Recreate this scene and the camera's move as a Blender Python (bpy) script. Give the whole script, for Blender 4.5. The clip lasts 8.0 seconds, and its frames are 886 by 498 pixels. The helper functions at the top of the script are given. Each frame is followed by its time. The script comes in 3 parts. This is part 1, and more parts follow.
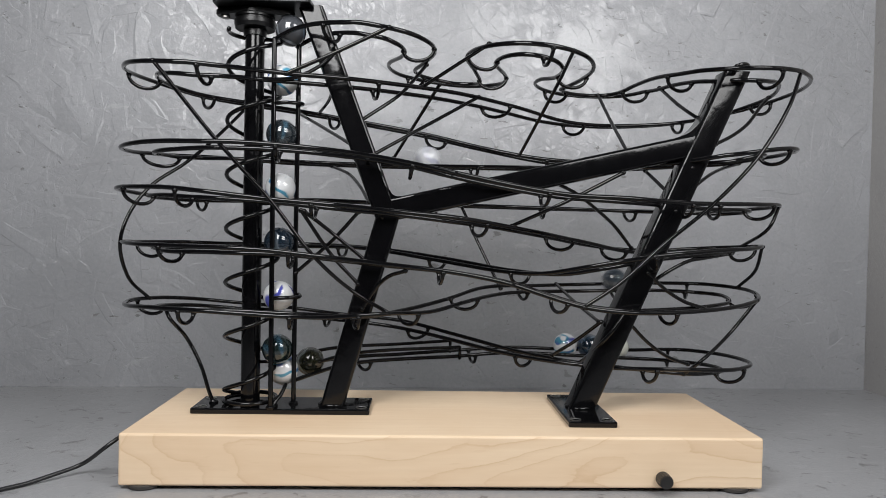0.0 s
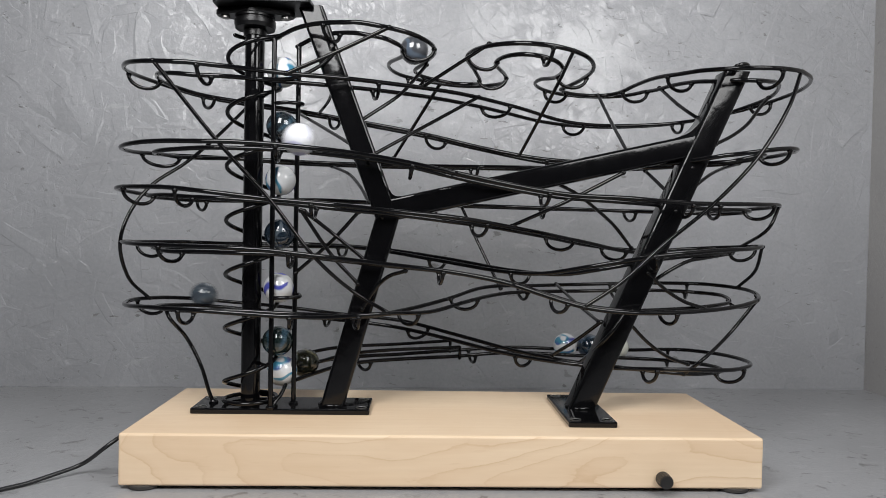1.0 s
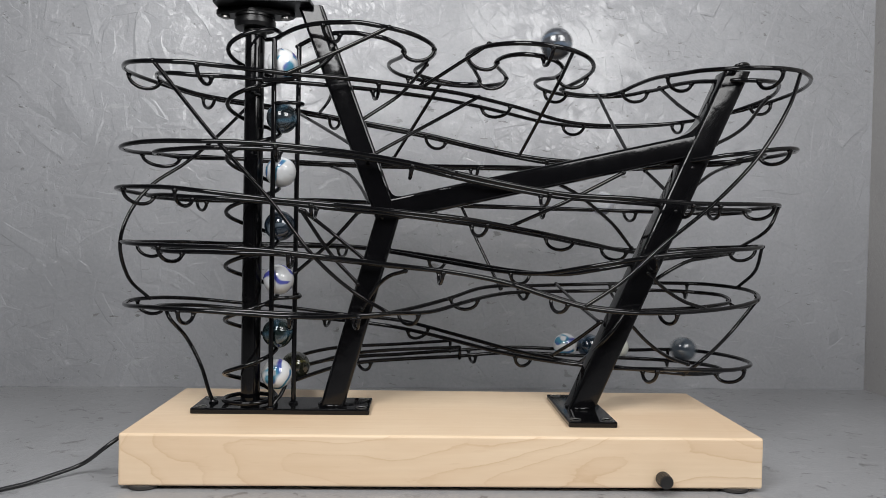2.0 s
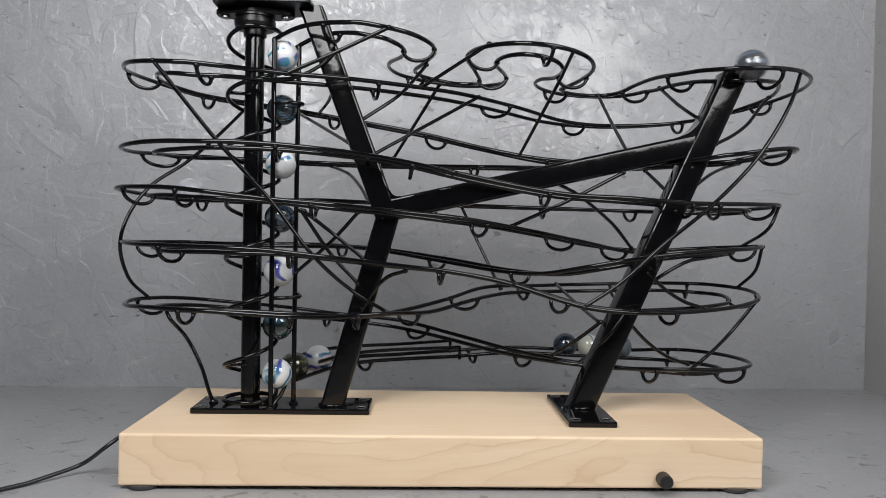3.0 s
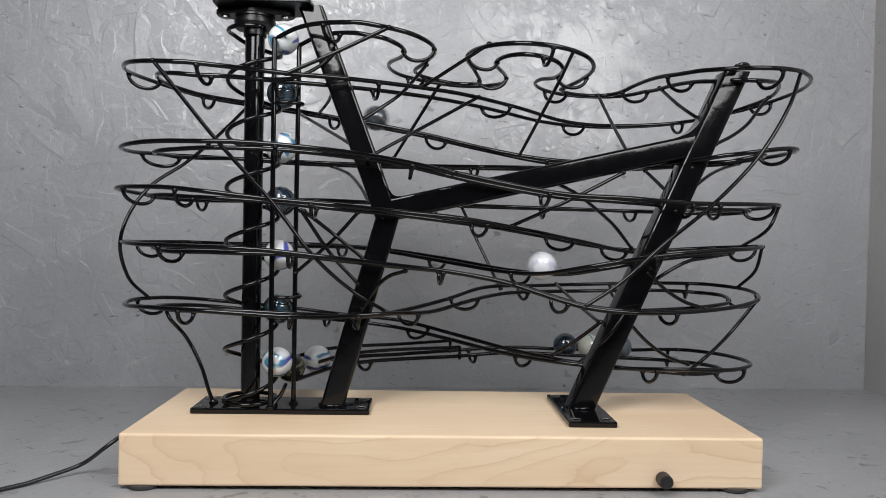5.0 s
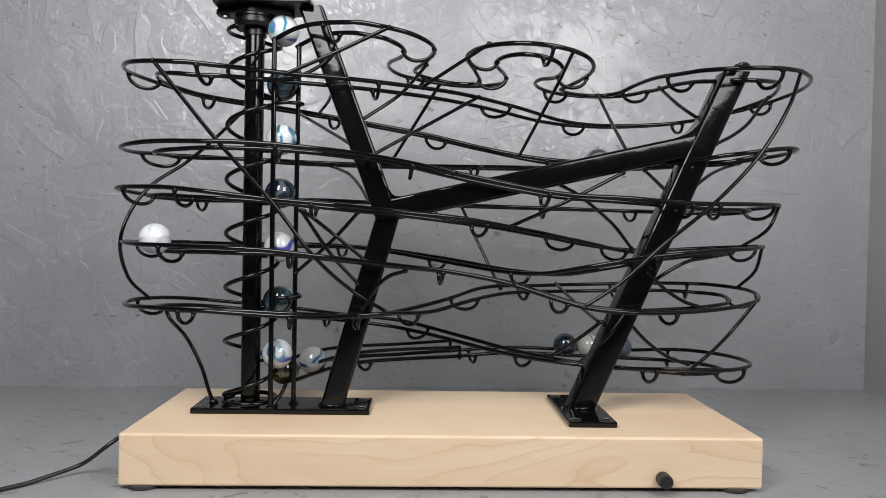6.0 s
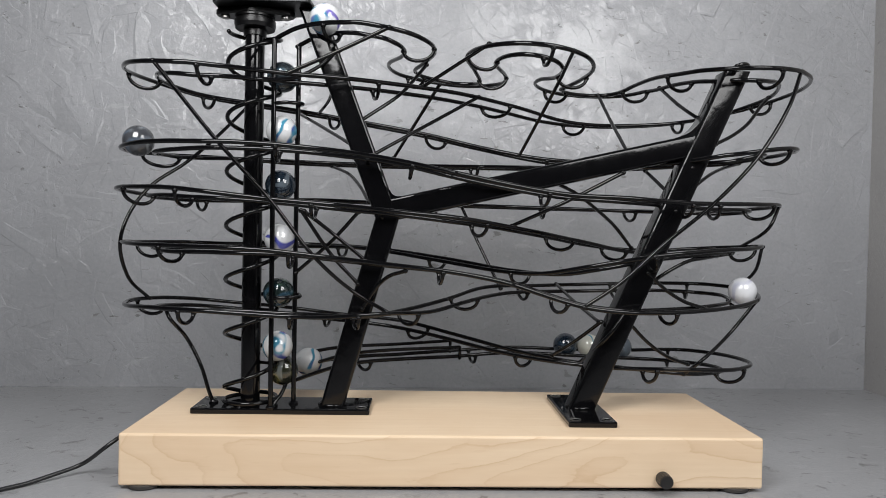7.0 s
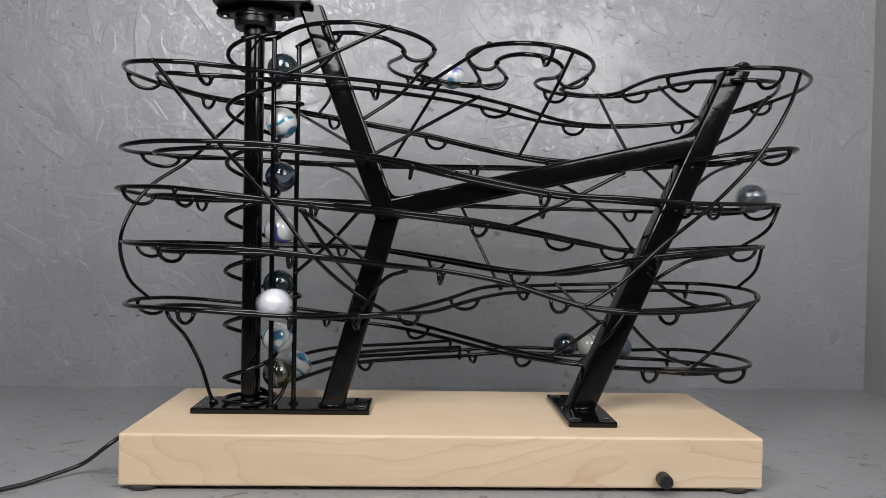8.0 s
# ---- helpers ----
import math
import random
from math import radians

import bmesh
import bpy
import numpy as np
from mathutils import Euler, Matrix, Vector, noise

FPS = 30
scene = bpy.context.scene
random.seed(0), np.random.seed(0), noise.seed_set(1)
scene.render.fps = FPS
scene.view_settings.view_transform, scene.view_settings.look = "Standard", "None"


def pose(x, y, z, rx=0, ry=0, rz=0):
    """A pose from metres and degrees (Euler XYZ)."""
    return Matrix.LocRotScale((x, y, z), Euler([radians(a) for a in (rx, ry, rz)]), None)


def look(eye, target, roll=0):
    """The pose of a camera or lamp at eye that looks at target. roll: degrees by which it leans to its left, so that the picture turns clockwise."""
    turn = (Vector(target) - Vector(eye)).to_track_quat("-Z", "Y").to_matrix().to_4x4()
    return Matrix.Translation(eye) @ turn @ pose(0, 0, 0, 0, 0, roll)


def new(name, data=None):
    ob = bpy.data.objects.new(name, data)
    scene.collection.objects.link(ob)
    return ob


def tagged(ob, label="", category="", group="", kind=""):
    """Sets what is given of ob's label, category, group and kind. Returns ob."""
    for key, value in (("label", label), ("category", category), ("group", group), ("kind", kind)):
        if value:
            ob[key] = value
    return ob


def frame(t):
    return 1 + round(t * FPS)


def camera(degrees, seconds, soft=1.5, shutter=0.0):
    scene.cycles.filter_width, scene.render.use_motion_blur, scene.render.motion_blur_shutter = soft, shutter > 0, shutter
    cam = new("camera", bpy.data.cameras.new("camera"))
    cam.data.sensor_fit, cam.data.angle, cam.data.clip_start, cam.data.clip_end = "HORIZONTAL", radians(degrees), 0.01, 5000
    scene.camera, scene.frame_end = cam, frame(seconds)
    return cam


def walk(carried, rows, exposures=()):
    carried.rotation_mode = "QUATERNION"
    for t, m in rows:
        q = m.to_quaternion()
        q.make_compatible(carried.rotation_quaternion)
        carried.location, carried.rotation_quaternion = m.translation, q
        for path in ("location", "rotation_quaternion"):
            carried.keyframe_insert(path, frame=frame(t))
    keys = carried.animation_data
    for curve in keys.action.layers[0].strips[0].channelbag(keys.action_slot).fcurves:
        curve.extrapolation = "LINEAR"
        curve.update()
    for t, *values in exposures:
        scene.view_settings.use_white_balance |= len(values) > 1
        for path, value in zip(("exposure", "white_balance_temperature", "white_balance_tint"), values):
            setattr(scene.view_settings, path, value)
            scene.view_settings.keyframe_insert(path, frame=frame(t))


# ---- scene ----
cam = camera(64.2, 8.0, soft=0.8, shutter=0.25)
VIEW = look((-0.025, -0.512, 0.188), (0.052, 1.486, 0.147), 1.1)
walk(cam, [(0.0, VIEW), (8.0, VIEW)], [(0.0, 0.0), (7.8, 0.0), (8.0, -0.2)])

# ---- light ----
world = bpy.data.worlds.new("world")
scene.world = world
world.use_nodes = True
world.node_tree.nodes["Background"].inputs[0].default_value = (0.9, 0.95, 1.0, 1)
world.node_tree.nodes["Background"].inputs[1].default_value = 0.15
scene.view_settings.exposure = 0.0


def softbox(eye, target, watts, size, tall):
    data = bpy.data.lights.new("softbox_lamp", "AREA")
    data.shape, data.size, data.size_y, data.energy, data.color = "RECTANGLE", size, size * tall, watts, (1.0, 1.0, 1.0)
    ob = new("softbox_lamp", data)
    ob.matrix_world = look(eye, target)
    return ob


softbox((-0.27, -0.42, 0.655), (-0.17, 0.30, 0.30), 7.0, 0.34, 1.25)
softbox((0.345, -0.42, 0.61), (0.17, 0.30, 0.32), 4.9, 0.35, 1.22)


# ---- materials ----
class Mat:
    """A node material with a few short ways to add nodes."""

    def __init__(self, name):
        self.m = bpy.data.materials.new(name)
        self.m.use_nodes = True
        self.t = self.m.node_tree
        self.b = self.t.nodes["Principled BSDF"]
        self.tc = self.t.nodes.new("ShaderNodeTexCoord")

    def node(self, kind, **values):
        n = self.t.nodes.new(kind)
        for key, value in values.items():
            n.inputs[key.replace("_", " ")].default_value = value
        return n

    def link(self, a, b):
        self.t.links.new(a, b)

    def mapped(self, scale=(1, 1, 1), rot=(0, 0, 0), source="Object"):
        n = self.node("ShaderNodeMapping")
        n.inputs["Scale"].default_value, n.inputs["Rotation"].default_value = scale, rot
        self.link(self.tc.outputs[source], n.inputs["Vector"])
        return n.outputs[0]

    def noise(self, vec, scale, detail=4, rough=0.55, distort=0.0):
        n = self.node("ShaderNodeTexNoise", Scale=scale, Detail=detail, Roughness=rough, Distortion=distort)
        self.link(vec, n.inputs["Vector"])
        return n.outputs["Fac"]

    def ramp(self, fac, *stops):
        n = self.node("ShaderNodeValToRGB")
        e = n.color_ramp.elements
        while len(e) < len(stops):
            e.new(0.5)
        for item, (at, col) in zip(e, stops):
            item.position = at
            item.color = (*col, 1) if isinstance(col, tuple) else (col, col, col, 1)
        self.link(fac, n.inputs["Fac"])
        return n.outputs["Color"]

    def mix(self, fac, a, b, kind="MIX"):
        n = self.node("ShaderNodeMix")
        n.data_type, n.blend_type = "RGBA", kind
        for socket, value in ((n.inputs[0], fac), (n.inputs[6], a), (n.inputs[7], b)):
            if isinstance(value, (int, float)):
                socket.default_value = value
            elif isinstance(value, tuple):
                socket.default_value = (*value, 1)
            else:
                self.link(value, socket)
        return n.outputs[2]

    def math(self, op, a, b=0.0):
        n = self.node("ShaderNodeMath")
        n.operation = op
        for socket, value in zip(n.inputs, (a, b)):
            if isinstance(value, (int, float)):
                socket.default_value = value
            else:
                self.link(value, socket)
        return n.outputs[0]

    def bump(self, height, strength, distance):
        n = self.node("ShaderNodeBump", Strength=strength, Distance=distance)
        self.link(height, n.inputs["Height"])
        self.link(n.outputs[0], self.b.inputs["Normal"])

    def set(self, **values):
        for key, value in values.items():
            socket = self.b.inputs[key.replace("_", " ")]
            if isinstance(value, (int, float, tuple)):
                socket.default_value = (*value, 1) if key == "Base_Color" and isinstance(value, tuple) else value
            else:
                self.link(value, socket)
        return self


def painted_board(name, base, across, gloss, relief, wear=0.0):
    """Grey paint over pressed strand board; across turns the board's plane into x and y."""
    m = Mat(name)
    vec = m.mapped(rot=across)
    chips = m.noise(vec, 60, 5, 0.6, 0.6)
    # splinters and brush marks that run several ways
    marks = None
    for k, turn in enumerate((0.4, 1.5, 2.5)):
        spun = m.node("ShaderNodeMapping")
        spun.inputs["Rotation"].default_value = (0, 0, turn)
        spun.inputs["Location"].default_value = (0.37 * k, 0.91 * k, 0)
        m.link(vec, spun.inputs["Vector"])
        long = m.node("ShaderNodeMapping")
        long.inputs["Scale"].default_value = (38, 165, 38)
        m.link(spun.outputs[0], long.inputs["Vector"])
        streak = m.ramp(m.noise(long.outputs[0], 1.0, 4, 0.65, 0.6), (0.34, 0.0), (0.47, 1.0))
        marks = streak if marks is None else m.math("MULTIPLY", marks, streak)
    where = m.ramp(m.noise(vec, 13, 3, 0.6), (0.40, 0.0), (0.62, 1.0))
    marks = m.math("MULTIPLY", m.math("SUBTRACT", 1.0, marks), where)
    height = m.math("SUBTRACT", m.math("MULTIPLY", chips, 0.30), m.math("MULTIPLY", marks, 0.55))
    fine = m.noise(vec, 260, 4, 0.6)
    big = m.noise(vec, 3.2, 4, 0.6)
    pits = m.noise(m.mapped((1, 1, 2.2)), 66, 5, 0.62, 0.6)
    pit = m.ramp(pits, (0.335 + wear, 1.0), (0.365 + wear, 0.0))
    soft = m.ramp(m.noise(vec, 7.5, 2), (0.42 - wear * 2, 0.0), (0.58 - wear * 2, 1.0))
    pit = m.math("MULTIPLY", pit, soft)
    dark, light = tuple(c * 0.86 for c in base), tuple(min(1, c * 1.12) for c in base)
    colour = m.mix(m.ramp(big, (0.3, 0.0), (0.7, 1.0)), dark, light)
    colour = m.mix(m.math("MULTIPLY", m.ramp(fine, (0.35, 0.0), (0.7, 1.0)), 0.10), colour, (0.5, 0.5, 0.5))
    colour = m.mix(m.math("MULTIPLY", pit, 0.6), colour, (0.06, 0.055, 0.05))
    scuff = m.ramp(m.noise(m.mapped((26, 90, 60), (0.3, 0.2, 0.5)), 1.0, 5, 0.7, 0.5), (0.62 - wear, 0.0), (0.69 - wear, 1.0))
    colour = m.mix(m.math("MULTIPLY", scuff, 0.16), colour, (0.52, 0.52, 0.53))
    m.set(Base_Color=colour, Roughness=0.55, Coat_Weight=0.9, Coat_Roughness=m.math("ADD", m.math("MULTIPLY", chips, 0.14), gloss))
    worn = m.math("SUBTRACT", m.math("MULTIPLY", fine, 0.12), m.math("MULTIPLY", pit, 0.5))
    m.bump(worn, relief * 0.4, 0.0022)
    total = m.math("ADD", height, worn)
    skin = m.node("ShaderNodeBump", Strength=relief, Distance=0.0026)
    m.link(total, skin.inputs["Height"])
    m.link(skin.outputs[0], m.b.inputs["Coat Normal"])
    return m.m


def black_gloss(name, rough, relief=0.0):
    m = Mat(name)
    vec = m.mapped()
    n = m.noise(vec, 90, 3)
    m.set(Base_Color=m.mix(n, (0.0015, 0.0015, 0.0018), (0.004, 0.004, 0.0046)), Roughness=m.math("ADD", m.math("MULTIPLY", n, 0.07), rough), Specular_IOR_Level=0.29)
    if relief:
        m.bump(m.noise(vec, 70, 2), relief, 0.0008)
    return m.m


def maple():
    m = Mat("pale_maple")
    # growth rings as contours of a slow field; the upper face is cut along them and shows straight fibres
    lie = m.node("ShaderNodeNewGeometry")
    face = m.node("ShaderNodeSeparateXYZ")
    m.link(lie.outputs["Normal"], face.inputs[0])
    upper = m.ramp(face.outputs[2], (0.5, 0.0), (0.9, 1.0))
    flat = m.node("ShaderNodeSeparateXYZ")
    m.link(m.tc.outputs["Object"], flat.inputs[0])
    x, y, z = flat.outputs
    slow = m.noise(m.mapped((5.5, 6, 15)), 1.0, 1.5, 0.5)
    shake = m.noise(m.mapped((40, 20, 110)), 1.0, 3, 0.6)
    ring = m.math("ADD", m.math("MULTIPLY", slow, 12.0), m.math("ADD", m.math("MULTIPLY", z, 26.0), m.math("MULTIPLY", x, -17.0)))
    ring = m.math("ADD", ring, m.math("ADD", m.math("MULTIPLY", shake, 0.42), m.math("MULTIPLY", y, 9.0)))
    saw = m.math("FRACT", ring)
    line = m.ramp(saw, (0.0, 0.55), (0.03, 0.10), (0.10, 0.0), (0.62, 0.06), (0.90, 0.42), (0.985, 1.0))
    line = m.math("MULTIPLY", line, m.ramp(m.noise(m.mapped((9, 12, 30)), 1.0, 2), (0.34, 0.25), (0.60, 1.0)))
    line = m.math("MULTIPLY", line, m.math("SUBTRACT", 1.0, m.math("MULTIPLY", upper, 0.86)))
    fibre = m.noise(m.mapped((14, 240, 240)), 1.0, 4, 0.6)
    streaks = m.noise(m.mapped((2.5, 70, 40)), 1.0, 3, 0.55)
    cloud = m.noise(m.mapped((6, 12, 22)), 1.0, 3)
    flecks = m.ramp(m.noise(m.mapped((60, 300, 420)), 1.0, 2, 0.5), (0.62, 0.0), (0.72, 1.0))
    colour = m.mix(m.ramp(cloud, (0.3, 0.0), (0.7, 1.0)), (0.660, 0.490, 0.330), (0.735, 0.585, 0.420))
    colour = m.mix(m.math("MULTIPLY", m.ramp(fibre, (0.4, 0.0), (0.75, 1.0)), 0.26), colour, (0.56, 0.39, 0.24))
    colour = m.mix(m.math("MULTIPLY", m.ramp(streaks, (0.42, 0.0), (0.70, 1.0)), 0.22), colour, (0.60, 0.44, 0.29))
    colour = m.mix(m.math("MULTIPLY", flecks, 0.13), colour, (0.50, 0.33, 0.20))
    colour = m.mix(m.math("MULTIPLY", line, 0.62), colour, (0.52, 0.345, 0.20))
    m.set(Base_Color=colour, Roughness=0.42)
    m.bump(fibre, 0.10, 0.0004)
    return m.m


def marble_glass(name, body, swirl_a, swirl_b, thickness, seed, clear):
    """Pearly glass with ribbons of colour folded through it."""
    m = Mat(name)
    base = m.mapped((1, 1, 1), (seed, seed * 1.7, seed * 0.6))
    warp = m.node("ShaderNodeTexNoise", Scale=42.0, Detail=1.0)
    m.link(base, warp.inputs["Vector"])
    add = m.node("ShaderNodeVectorMath")
    add.operation = "MULTIPLY_ADD"
    m.link(warp.outputs["Color"], add.inputs[0])
    add.inputs[1].default_value = (0.020, 0.020, 0.020)
    m.link(base, add.inputs[2])
    wave = m.node("ShaderNodeTexWave", Scale=27.0, Distortion=1.5, Detail=1.0)
    m.link(add.outputs[0], wave.inputs["Vector"])
    ribbon = m.ramp(wave.outputs["Fac"], (1 - thickness, 0.0), (1 - thickness * 0.2, 1.0))
    patch = m.ramp(m.noise(base, 60, 1), (0.37, 0.0), (0.45, 1.0))
    hue = m.mix(m.ramp(m.noise(base, 38, 1), (0.46, 0.0), (0.54, 1.0)), swirl_a, swirl_b)
    cloud = m.mix(m.noise(add.outputs[0], 120, 3), tuple(c * 0.8 for c in body), tuple(min(1, c * 1.1) for c in body))
    colour = m.mix(m.math("MULTIPLY", m.math("MULTIPLY", ribbon, patch), 0.94), cloud, hue)
    m.set(Base_Color=colour, Roughness=0.07, Transmission_Weight=clear, IOR=1.5, Coat_Weight=0.5, Coat_Roughness=0.03, Specular_IOR_Level=0.65)
    if not clear:
        m.set(Subsurface_Weight=0.15, Subsurface_Radius=(0.004, 0.004, 0.004), Subsurface_Scale=0.5)
    return m.m


def plain(name, colour, rough, metal=0.0, spots=0.12):
    m = Mat(name)
    n = m.noise(m.mapped(), 60, 4)
    m.set(Base_Color=m.mix(m.math("MULTIPLY", n, spots), colour, tuple(c * 0.5 for c in colour)), Roughness=rough, Metallic=metal)
    return m.m


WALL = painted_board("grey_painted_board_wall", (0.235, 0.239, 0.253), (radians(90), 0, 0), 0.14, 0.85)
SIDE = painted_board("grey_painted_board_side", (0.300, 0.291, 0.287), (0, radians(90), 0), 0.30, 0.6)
FLOOR = painted_board("grey_painted_board_floor", (0.248, 0.25, 0.260), (0, 0, 0), 0.34, 0.6, 0.027)
PLASTER = plain("grey_plaster", (0.22, 0.22, 0.22), 0.8)
# near-black for the added low floor, to keep gloss reflections dark
DARK = plain("unseen_floor_dark", (0.06, 0.06, 0.06), 0.8)
WOOD = maple()
GLOSS = black_gloss("black_powder_coat", 0.05)
TUBE = black_gloss("black_powder_coat_tube", 0.07, 0.30)
SATIN = black_gloss("black_satin_casting", 0.30)
KNOB = plain("black_plastic", (0.012, 0.011, 0.011), 0.45)
RUBBER = plain("dark_rubber", (0.03, 0.027, 0.025), 0.6)
STEEL = plain("dull_steel", (0.32, 0.31, 0.30), 0.35, 1.0)
CABLE = plain("black_cable_sheath", (0.010, 0.010, 0.011), 0.35)


# ---- shaping helpers ----
ROUND = {"rail", "rail_tie", "brace_wire", "guard_rail", "guard_stay", "guide_rod", "rod_tie", "helix_wire", "foot_stop", "spoke", "power_cord", "weld_bead", "marble"}


def mesh_of(name, bm, material, flat=False):
    bmesh.ops.recalc_face_normals(bm, faces=bm.faces[:])
    if not flat:
        for f in bm.faces:
            f.smooth = True
    data = bpy.data.meshes.new(name)
    bm.to_mesh(data)
    bm.free()
    if name not in ROUND:
        data.set_sharp_from_angle(angle=radians(13))
    data.materials.append(material)
    return data


def part(name, bm, material, parent, label="", flat=False):
    ob = new(name, mesh_of(name, bm, material, flat))
    ob.parent = parent
    return tagged(ob, label)


def sweep(points, radius, sides=8, bm=None):
    """A round wire along the points, with domed ends."""
    bm = bm or bmesh.new()
    pts = [Vector(p) for p in points]
    way = (pts[1] - pts[0]).normalized()
    side = way.orthogonal().normalized()
    last = (pts[-1] - pts[-2]).normalized()
    stations = [(pts[0] - way * radius * 0.7, 0.5)] + [(p, 1.0) for p in pts] + [(pts[-1] + last * radius * 0.7, 0.5)]
    rings = []
    for i, (p, k) in enumerate(stations):
        a, b = stations[max(i - 1, 0)][0], stations[min(i + 1, len(stations) - 1)][0]
        way = (b - a).normalized()
        side = (side - way * side.dot(way)).normalized()
        over = way.cross(side)
        rings.append([bm.verts.new(p + (side * math.cos(2 * math.pi * j / sides) + over * math.sin(2 * math.pi * j / sides)) * radius * k) for j in range(sides)])
    for a, b in zip(rings, rings[1:]):
        for j in range(sides):
            bm.faces.new((a[j], a[(j + 1) % sides], b[(j + 1) % sides], b[j]))
    bm.faces.new(rings[0])
    bm.faces.new(rings[-1])
    return bm


def spline(control, step=0.003):
    """A centripetal spline through the control points, as an array, and the index at which each control point falls."""
    p = np.array(control, float)
    p = np.vstack([2 * p[0] - p[1], p, 2 * p[-1] - p[-2]])
    out, knots = [], []
    for i in range(1, len(p) - 2):
        p0, p1, p2, p3 = p[i - 1:i + 3]
        a, b, c = (np.linalg.norm(q) ** 0.5 for q in (p1 - p0, p2 - p1, p3 - p2))
        m1 = p2 - p1 + b * ((p1 - p0) / a - (p2 - p0) / (a + b))
        m2 = p2 - p1 + b * ((p3 - p2) / c - (p3 - p1) / (b + c))
        n = max(2, int(np.linalg.norm(p2 - p1) / step))
        knots.append(len(out))
        for u in np.arange(n) / n:
            out.append((2 * u**3 - 3 * u * u + 1) * p1 + (u**3 - 2 * u * u + u) * m1 + (3 * u * u - 2 * u**3) * p2 + (u**3 - u * u) * m2)
    knots.append(len(out))
    out.append(p[-2])
    return np.array(out), knots


def box(size, centre, bevel, segments=2):
    """A rounded box."""
    own = bmesh.new()
    bmesh.ops.create_cube(own, size=1)
    bmesh.ops.scale(own, vec=size, verts=own.verts)
    if bevel:
        bmesh.ops.bevel(own, geom=own.edges[:], offset=bevel, segments=segments, affect="EDGES", profile=0.5)
    bmesh.ops.translate(own, vec=centre, verts=own.verts)
    return own


def turned(profile, sides=32):
    """A body of revolution about z from (radius, height) pairs, closed at both ends."""
    bm = bmesh.new()
    rings = [[bm.verts.new((r * math.cos(2 * math.pi * j / sides), r * math.sin(2 * math.pi * j / sides), z)) for j in range(sides)] for r, z in profile]
    for a, b in zip(rings, rings[1:]):
        for j in range(sides):
            bm.faces.new((a[j], a[(j + 1) % sides], b[(j + 1) % sides], b[j]))
    bm.faces.new(rings[0])
    bm.faces.new(rings[-1])
    return bm


def moved(bm, m):
    bmesh.ops.transform(bm, matrix=m, verts=bm.verts)
    return bm


def square_tube(path, width, corner, y):
    """A square tube in an upright plane along (x, z) points, mitred at its bends."""
    bm = bmesh.new()
    h, prof = width / 2, []
    for cx, cy, a0 in ((1, 1, 0), (-1, 1, 90), (-1, -1, 180), (1, -1, 270)):
        for k in range(6):
            a = radians(a0 + 18 * k)
            prof.append((cx * (h - corner) + corner * math.cos(a), cy * (h - corner) + corner * math.sin(a)))
    pts = [Vector((x, 0, z)) for x, z in path]
    rings = []
    for i, p in enumerate(pts):
        a = (p - pts[i - 1]).normalized() if i else None
        b = (pts[i + 1] - p).normalized() if i + 1 < len(pts) else None
        way = ((a or b) + (b or a)).normalized()
        side = Vector((way.z, 0, -way.x)) / max(0.3, way.dot(b or a))
        if p in (pts[0], pts[-1]) and abs(way.z) > 0.5:
            side = Vector((1 / abs(way.z), 0, 0)) * (1 if way.z > 0 else -1)
        rings.append([bm.verts.new(p + side * u + Vector((0, y + v, 0))) for u, v in prof])
    for a, b in zip(rings, rings[1:]):
        for j in range(24):
            bm.faces.new((a[j], a[(j + 1) % 24], b[(j + 1) % 24], b[j]))
    bm.faces.new(rings[0])
    bm.faces.new(rings[-1])
    return bm


# ---- the room ----
def slab(name, size, m, material, label):
    ob = new(name, mesh_of(name, box(size, (0, 0, 0), 0), material, True))
    ob.matrix_world = m
    return tagged(ob, label, "wall", kind="structure")


CORNER = Vector((0.5505, 0.3657, 0))
TURN = 1.95
slab("floor", (2.75, 1.12, 0.03), pose(-0.8, -0.09, -0.015), FLOOR, "grey painted strand board floor with scuffs")["category"] = "floor"
# out of view, added so the black tubes mirror something dark
slab("unseen_low_floor", (3.4, 3.4, 0.03), pose(-0.7, -0.9, -0.765), DARK, "unseen dark floor added below the board to darken reflections")["category"] = "floor"
slab("wall_north", (2.6, 0.03, 3.15), Matrix.Translation(CORNER) @ pose(0, 0, 0, 0, 0, TURN) @ pose(-1.3, 0.015, 0.82), WALL, "grey painted strand board wall with glossy relief")
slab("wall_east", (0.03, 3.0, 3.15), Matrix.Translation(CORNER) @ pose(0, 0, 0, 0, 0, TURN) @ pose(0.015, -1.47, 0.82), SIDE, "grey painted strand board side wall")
slab("wall_west", (0.03, 3.2, 3.15), pose(-2.0, -1.0, 0.82), PLASTER, "plain grey plaster wall")
slab("wall_south", (3.2, 0.03, 3.15), pose(-0.6, -2.4, 0.82), PLASTER, "plain grey plaster wall")
slab("ceiling", (3.4, 3.4, 0.03), pose(-0.7, -0.9, 2.41), PLASTER, "plain grey ceiling")["category"] = "ceiling"



